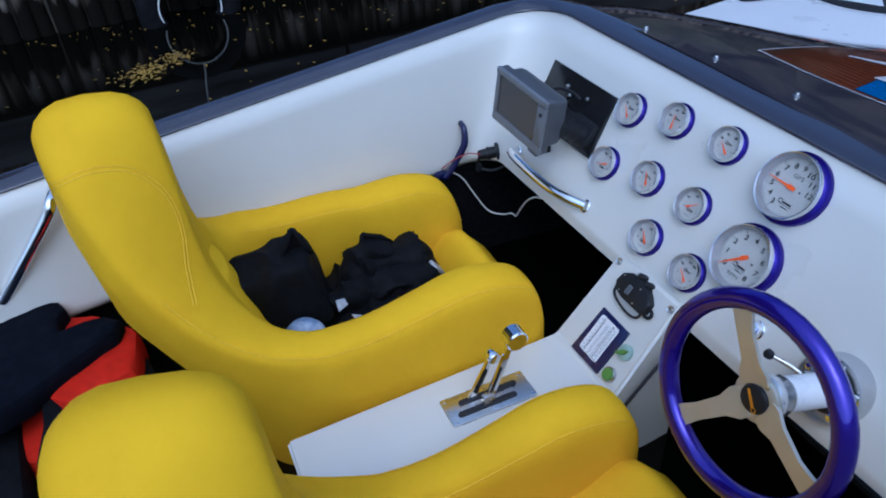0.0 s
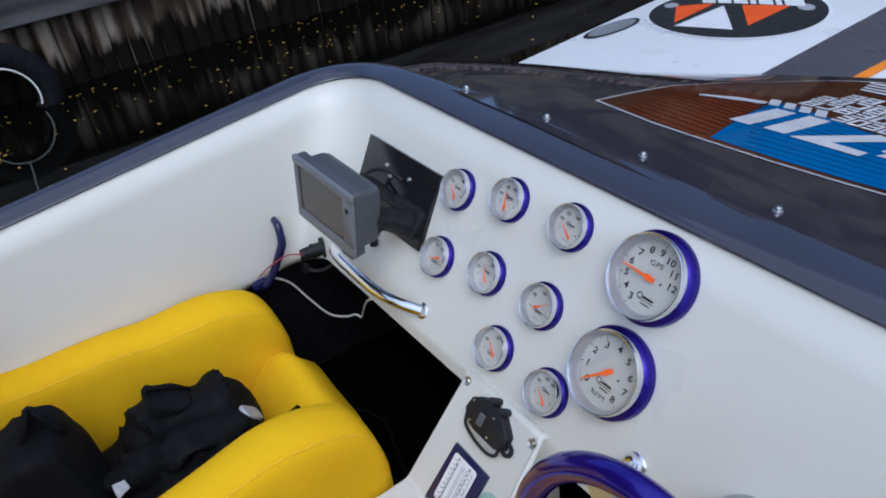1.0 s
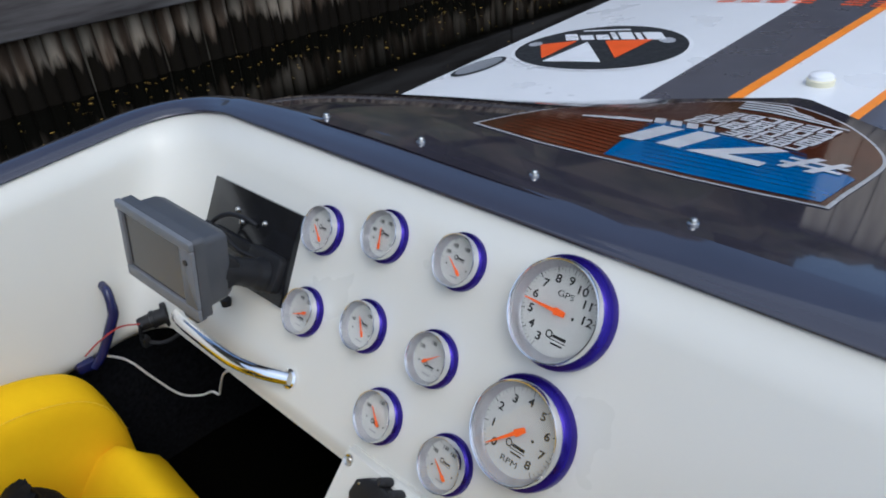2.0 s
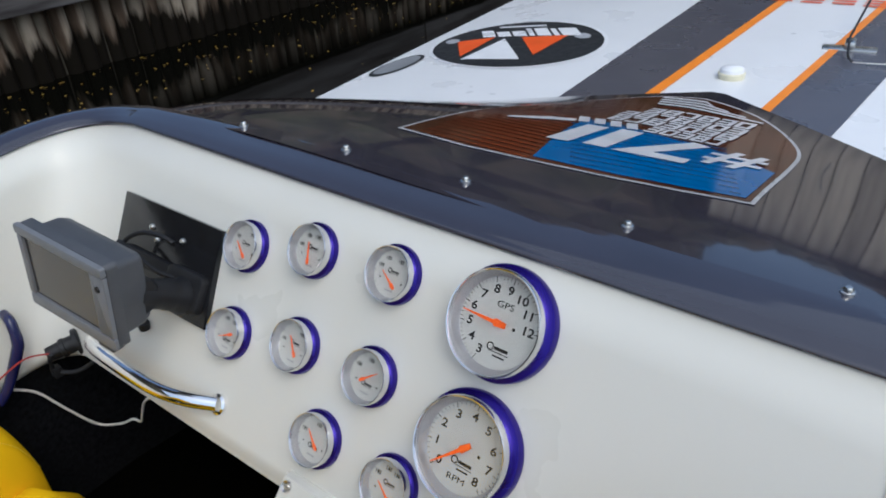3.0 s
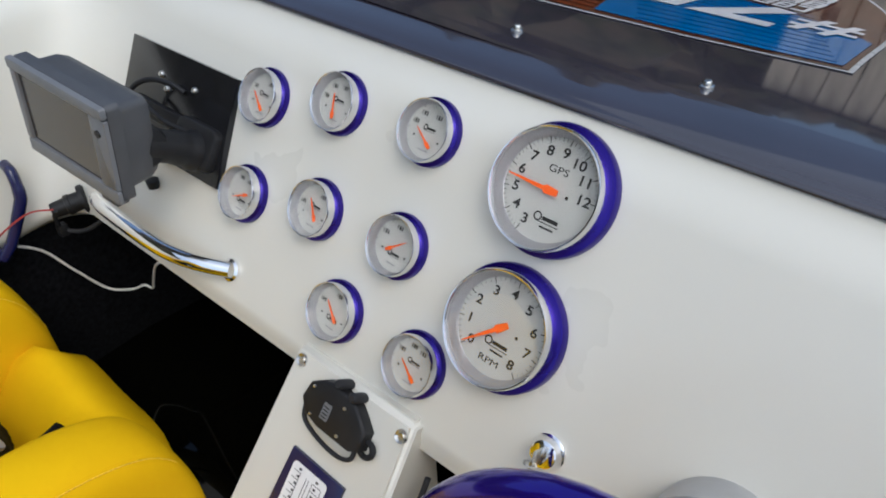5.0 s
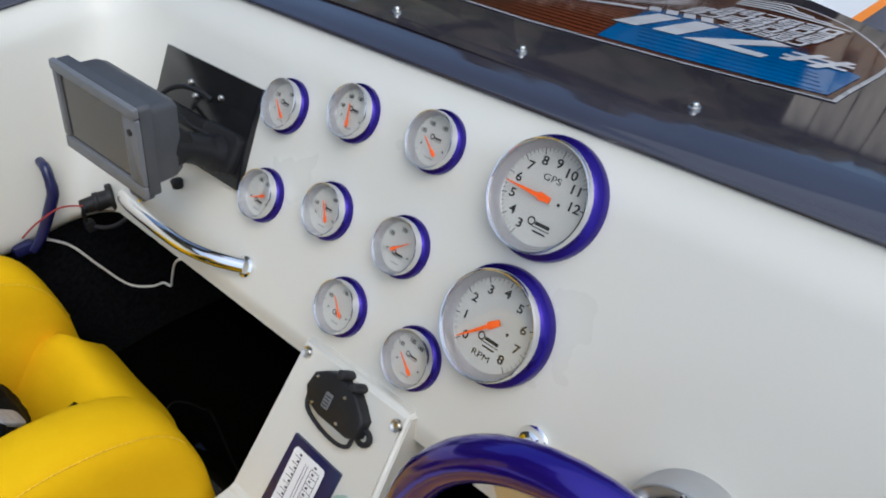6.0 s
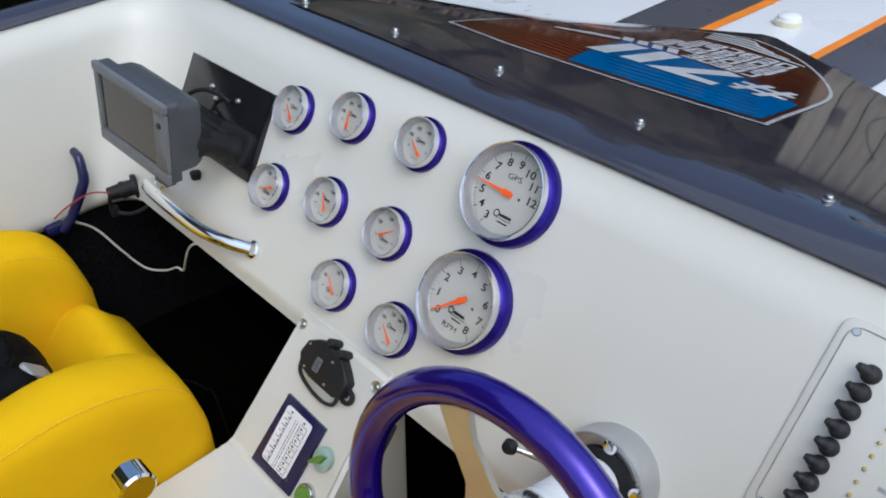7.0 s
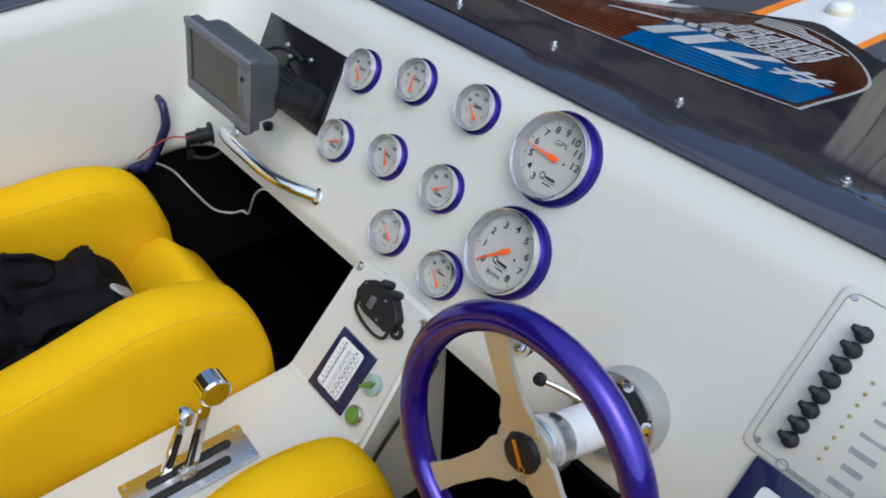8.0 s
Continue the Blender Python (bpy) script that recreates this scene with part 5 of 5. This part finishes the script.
def rounded_off(pts):
    """The same line with its inner corners cut twice."""
    for _ in range(2):
        cut = [pts[0]]
        for p, q in zip(pts, pts[1:]):
            cut += [(p[0] * 0.75 + q[0] * 0.25, p[1] * 0.75 + q[1] * 0.25), (p[0] * 0.25 + q[0] * 0.75, p[1] * 0.25 + q[1] * 0.75)]
        pts = cut + [pts[-1]]
    return pts


SHIELD = [(-1.082, 1.70), (-0.96, 1.703), (-0.856, 1.720), (-0.76, 1.739), (-0.674, 1.762), (-0.592, 1.79), (-0.597, 1.86), (-0.604, 1.995), (-0.614, 2.09), (-0.65, 2.162), (-0.696, 2.221), (-0.747, 2.265), (-0.824, 2.296), (-0.88, 2.294),
          (-0.95, 2.26), (-1.02, 2.17), (-1.07, 2.05), (-1.092, 1.9)]
SHIELD = SHIELD[:6] + rounded_off(SHIELD[6:-1]) + SHIELD[-1:]
SC = Vector((-0.83, 1.95))
TILT = 13


def inset(k):
    return [tuple(SC + (Vector(p) - SC) * k) for p in SHIELD]


def slanted(a, b):
    """From the decal's own axes, along its writing and across it, to the plan."""
    p = at(-0.80, 1.9, 0) @ pose(0, 0, 0, 0, 0, TILT) @ Vector((a, b, 0))
    return p.x, p.y


DECALWHITE = material("faded_white_vinyl", (0.6, 0.6, 0.61), 0.2, vary=0.08, scale=20, coat=0.4)
decal = thing("hatch_decal", "shield-shaped racing decal with a white racing number on the hatch", "decal")
part("border", drape(inset(1.0), hatch_z, 0.0012), SILVERVINYL, decal, "silver-white border")
part("field", drape(inset(0.976), hatch_z, 0.0022), BROWNVINYL, decal, "brown streaked field")
part("blue_field", drape([(-0.868, 1.733), (-0.76, 1.753), (-0.674, 1.777), (-0.606, 1.801), (-0.609, 1.86), (-0.614, 1.945), (-0.655, 1.965), (-0.72, 1.985), (-0.80, 1.985), (-0.88, 1.995), (-0.93, 1.985), (-0.905, 1.86)], hatch_z, 0.0030), BLUEVINYL, decal, "blue streaked field")
for i in range(15):
    y = 1.722 + 0.018 * i
    x0 = -1.062 - 0.04 * min(1.0, (y - 1.70) / 0.2)
    x1 = -0.873 - 0.28 * (y - 1.733)
    part("streak", drape([(x0 + 0.02, y - 0.012), (x1, y), (x1, y + 0.007), (x0 + 0.02, y - 0.010)], hatch_z, 0.0030, 0.06), STREAK, decal)
for i in range(11):
    a0, a1 = -0.055 - 0.006 * i, 0.16 - 0.004 * i
    b = -0.142 + 0.0205 * i
    part("blue_streak", drape([slanted(a0, b), slanted(a1, b + 0.01), slanted(a1, b + 0.0145), slanted(a0, b + 0.006)], hatch_z, 0.0036, 0.06), BLUESTREAK, decal)
slant = Matrix(((1, 0.24, 0, 0), (0, 1, 0, 0), (0, 0, 1, 0), (0, 0, 0, 1)))
turned = Matrix.Rotation(math.pi + radians(TILT), 4, "Z")
for digit, a, b, sx, sy in (("7", 0.049, 0.018, 1.15, 1.0), ("1", -0.032, 0.020, 1.25, 0.98), ("1", -0.086, 0.016, 1.25, 0.98)):
    x, y = slanted(a, b)
    part("number", lay(letters(digit, 0.165, bold=0.0055), at(x, y, 0) @ turned @ slant @ Matrix.Diagonal((sx, sy, 1, 1)), hatch_z, 0.0044), DECALWHITE, decal, "white racing number")
x, y = slanted(0.137, 0.016)
part("number", lay(letters("#", 0.125, bold=0.0022), at(x, y, 0) @ turned @ slant @ Matrix.Diagonal((1.0, 0.98, 1, 1)), hatch_z, 0.0044), DECALWHITE, decal)
for r, (b, a0, a1, n) in enumerate(((0.106, 0.112, -0.005, 5), (0.153, 0.126, -0.075, 7), (0.200, 0.136, -0.07, 7), (0.247, 0.144, -0.035, 6))):
    w = abs(a1 - a0) / n
    for i in range(n):
        g = bmesh.new()
        for level in (-0.0165, 0.0, 0.0165):
            if level or (i + r) % 3:
                bar(0, level, w * 0.86, 0.0095, 0, 0, g)
        bar(w * 0.32, 0, w * 0.24, 0.033, 0, 0, g)
        if (i + r) % 2:
            bar(-w * 0.32, 0, w * 0.24, 0.033, 0, 0, g)
        x, y = slanted(a0 + (a1 - a0) / n * (i + 0.5), b)
        part("word_bar", lay(g, at(x, y, 0) @ pose(0, 0, 0, 0, 0, TILT) @ slant, hatch_z, 0.0044), DECALWHITE, decal)
part("word_bar", drape([slanted(-0.215, 0.035), slanted(-0.15, 0.065), slanted(-0.115, 0.08), slanted(-0.115, 0.098), slanted(-0.16, 0.085), slanted(-0.215, 0.047)], hatch_z, 0.0044), DECALWHITE, decal)
for i in range(4):
    a0 = -0.11 + 0.026 * i
    part("word_bar", drape([slanted(a0, 0.082), slanted(a0 + 0.017, 0.086), slanted(a0 + 0.008, 0.125), slanted(a0 - 0.009, 0.121)], hatch_z, 0.0044), DECALWHITE, decal)
for i in range(4):
    b = 0.283 + 0.019 * i
    part("white_stripe", drape([slanted(0.155 - 0.03 * i, b - 0.006), slanted(0.05, b + 0.017), slanted(-0.03, b + 0.026), slanted(-0.03, b + 0.037), slanted(0.05, b + 0.028), slanted(0.155 - 0.03 * i, b + 0.001)], hatch_z, 0.0044), DECALWHITE, decal)
for x, y in ((-1.262, 1.562), (-1.067, 1.582), (-0.879, 1.601), (-0.672, 1.619), (-0.454, 1.634), (-0.25, 1.645)):
    sc = thing("deck_screw", "steel dome-head screw with a washer in the plum deck", "screw", at(x, y, hatch_z(x, y)), "deck screws")
    part("washer", lathe([(0, 0.0), (0.0068, 0.0), (0.0068, 0.002), (0.0045, 0.0026)], 18), STEEL, sc)
    part("head", lathe([(0.0044, 0.0024), (0.0044, 0.0052), (0.0032, 0.0068), (0, 0.0072)], 14), STEEL, sc)

# ---------------------------------------------------------------- water, quay and surroundings
wb = bmesh.new()
bmesh.ops.create_grid(wb, x_segments=4, y_segments=4, size=60, matrix=at(0, 0, 0.45))
part("water", wb, WATER, label="still dark canal water with fallen leaves", category="water", kind="structure")

quay = thing("quay_wall", "weathered timber pile wall with a heavy grey waling beam", "retaining wall", at(-4.3, 2, 0.4))
pile = {}
rng = random.Random(5)
for i in range(200):
    y = -5.5 + 0.083 * i + rng.uniform(-0.006, 0.006)
    if not pile or i % 9 == len(pile):
        pb = bmesh.new()
        bmesh.ops.create_cone(pb, cap_ends=True, segments=14, radius1=0.046, radius2=0.042, depth=1.6)
        bmesh.ops.subdivide_edges(pb, edges=[e for e in pb.edges if abs(e.verts[0].co.z - e.verts[1].co.z) > 0.5], cuts=6)
        for v in pb.verts:
            v.co.xy = v.co.xy * (1 + 0.13 * noise.noise(Vector((v.co.x * 22, v.co.y * 22, v.co.z * 1.3 + i))))
        me_ob = part("pile", pb, WOOD, quay, smooth=60)
        pile[len(pile)] = me_ob.data
        ob = me_ob
    else:
        ob = new("pile", pile[i % len(pile)])
        ob.parent = quay
    ob.matrix_basis = spot(at(rng.uniform(-0.02, 0.02), y - 2, 0.12 + rng.uniform(-0.02, 0.02)) @ pose(0, 0, 0, rng.uniform(-1.5, 1.5), rng.uniform(-1.5, 1.5), rng.uniform(0, 360)))
for k in range(5):
    part("waling_beam", box(-0.02, 0.13, -7.5 + 3.6 * k, -3.92 + 3.6 * k, 0.40, 0.66, 0.012), BEAMWOOD, quay, "heavy grey beam")
part("quay_bank", box(-30, -4.3, -30, 40, 0.2, 1.05), material("earth_bank", (0.06, 0.05, 0.035), 0.95, vary=0.4, scale=3), label="dark earth bank behind the pile wall", category="bank", kind="structure")

tyre = thing("tyre_fender", "black tyre fender hung with a white rope against the piles", "tyre", at(-4.1, 0.855, 0.522))
part("tread", tube([(0, 0.205 * math.cos(2 * math.pi * i / 40), 0.205 * math.sin(2 * math.pi * i / 40)) for i in range(40)], 0.06, 16, True, 1, smooth=False), TYRE, tyre)
part("rope", tube([(0.058, 0.156 * math.sin(-1.9 + 0.119 * i), 0.156 * math.cos(-1.9 + 0.119 * i)) for i in range(33)], 0.004, 8), ROPE, tyre, "white rope round the upper inside")
part("hanging_rope", tube([(0.06, -0.01, 0.15), (0.064, -0.015, 0.21), (0.05, -0.03, 0.3), (0.05, -0.045, 0.45)], 0.004, 8), ROPE, tyre, "frayed white hanging rope")

lv = bmesh.new()
rng = random.Random(11)


def leaf(x, y, s):
    a = rng.uniform(0, 6.28)
    pts = [(math.cos(a + k * 1.047) * s * (0.75 if k % 3 else 1.7), math.sin(a + k * 1.047) * s * (0.75 if k % 3 else 1.7)) for k in range(6)]
    lv.faces.new([lv.verts.new((x + px, y + py, 0.4525 + rng.uniform(0, 0.004))) for px, py in pts])


for i in range(620):
    leaf(rng.uniform(-4.2, -1.9) if i % 3 == 0 else -4.2 + 0.9 * rng.random() ** 2, rng.uniform(-1.5, 7), rng.uniform(0.003, 0.008))
for i in range(230):
    cx, cy, r = (-3.45, 0.54, 0.055) if i % 3 else (-3.57, 0.71, 0.045)
    leaf(rng.gauss(cx, r), rng.gauss(cy, r), rng.uniform(0.004, 0.009))
part("floating_leaves", lv, LEAF, label="yellow autumn leaves scattered on the water", category="leaves", kind="stuff", smooth=0)

# out-of-view woods and sheds, added to close the basin and darken what water mirrors
# tree blocks sized to hide sky from the hatch's reflections too
for x0, x1, y0, y1, h, many in ((-12.5, -8, -22, -2.5, 12, 470), (-12.5, -8, -2.5, 16, 3.3, 420), (-12, -5.5, 15, 19, 8, 260), (-5.5, 14, 15, 19, 4.4, 420), (-11.5, -5.5, 11, 16, 7.8, 420)):
    b = bmesh.new()
    for i in range(many):
        c = Vector((rng.uniform(x0, x1), rng.uniform(y0, y1), rng.uniform(1.5, h)))
        bmesh.ops.create_icosphere(b, subdivisions=1, radius=rng.uniform(0.7, 1.5), matrix=Matrix.Translation(c) @ pose(0, 0, 0, rng.uniform(0, 90), rng.uniform(0, 90), 0))
    for v in b.verts:
        v.co += Vector((noise.noise(v.co), noise.noise(v.co + Vector((9, 0, 0))), noise.noise(v.co + Vector((0, 9, 0))))) * 0.6
    part("woods", b, FOLIAGE, label="dark autumn trees added out of view beyond the basin, for reflections", category="woods", kind="stuff")
shed = thing("timber_shed", "brown vertical-boarded boathouse on a dark bank across the water", "boathouse", at(2.2, 10.6, 0.45))
board = part("board", box(-0.16, 0.16, -0.02, 0.02, 0.55, 2.6), PLANKWOOD, shed)
for i in range(34):
    ob = board if i == 0 else new("board", board.data)
    ob.parent = shed
    ob.matrix_basis = spot(at(-5 + 0.345 * i, 0, 0))
part("roof", box(-5.4, 7.0, -0.15, 3, 2.6, 2.7), RUBBER, shed, "dark roof")
part("sill_beam", box(-5.2, 6.8, -0.12, 0.1, 0.43, 0.55), BEAMWOOD, shed, "grey sill beam")
part("footing", box(-5.2, 6.8, 0.0, 0.3, -0.1, 0.43), BEAMWOOD, shed, "dark timber footing")
for i in range(5):
    part("post", lathe([(0.09, -0.2), (0.085, 0.85), (0, 0.87)], 12, m=at(-4.6 + 2.6 * i, -0.7, 0)), BEAMWOOD, shed, "mooring post")
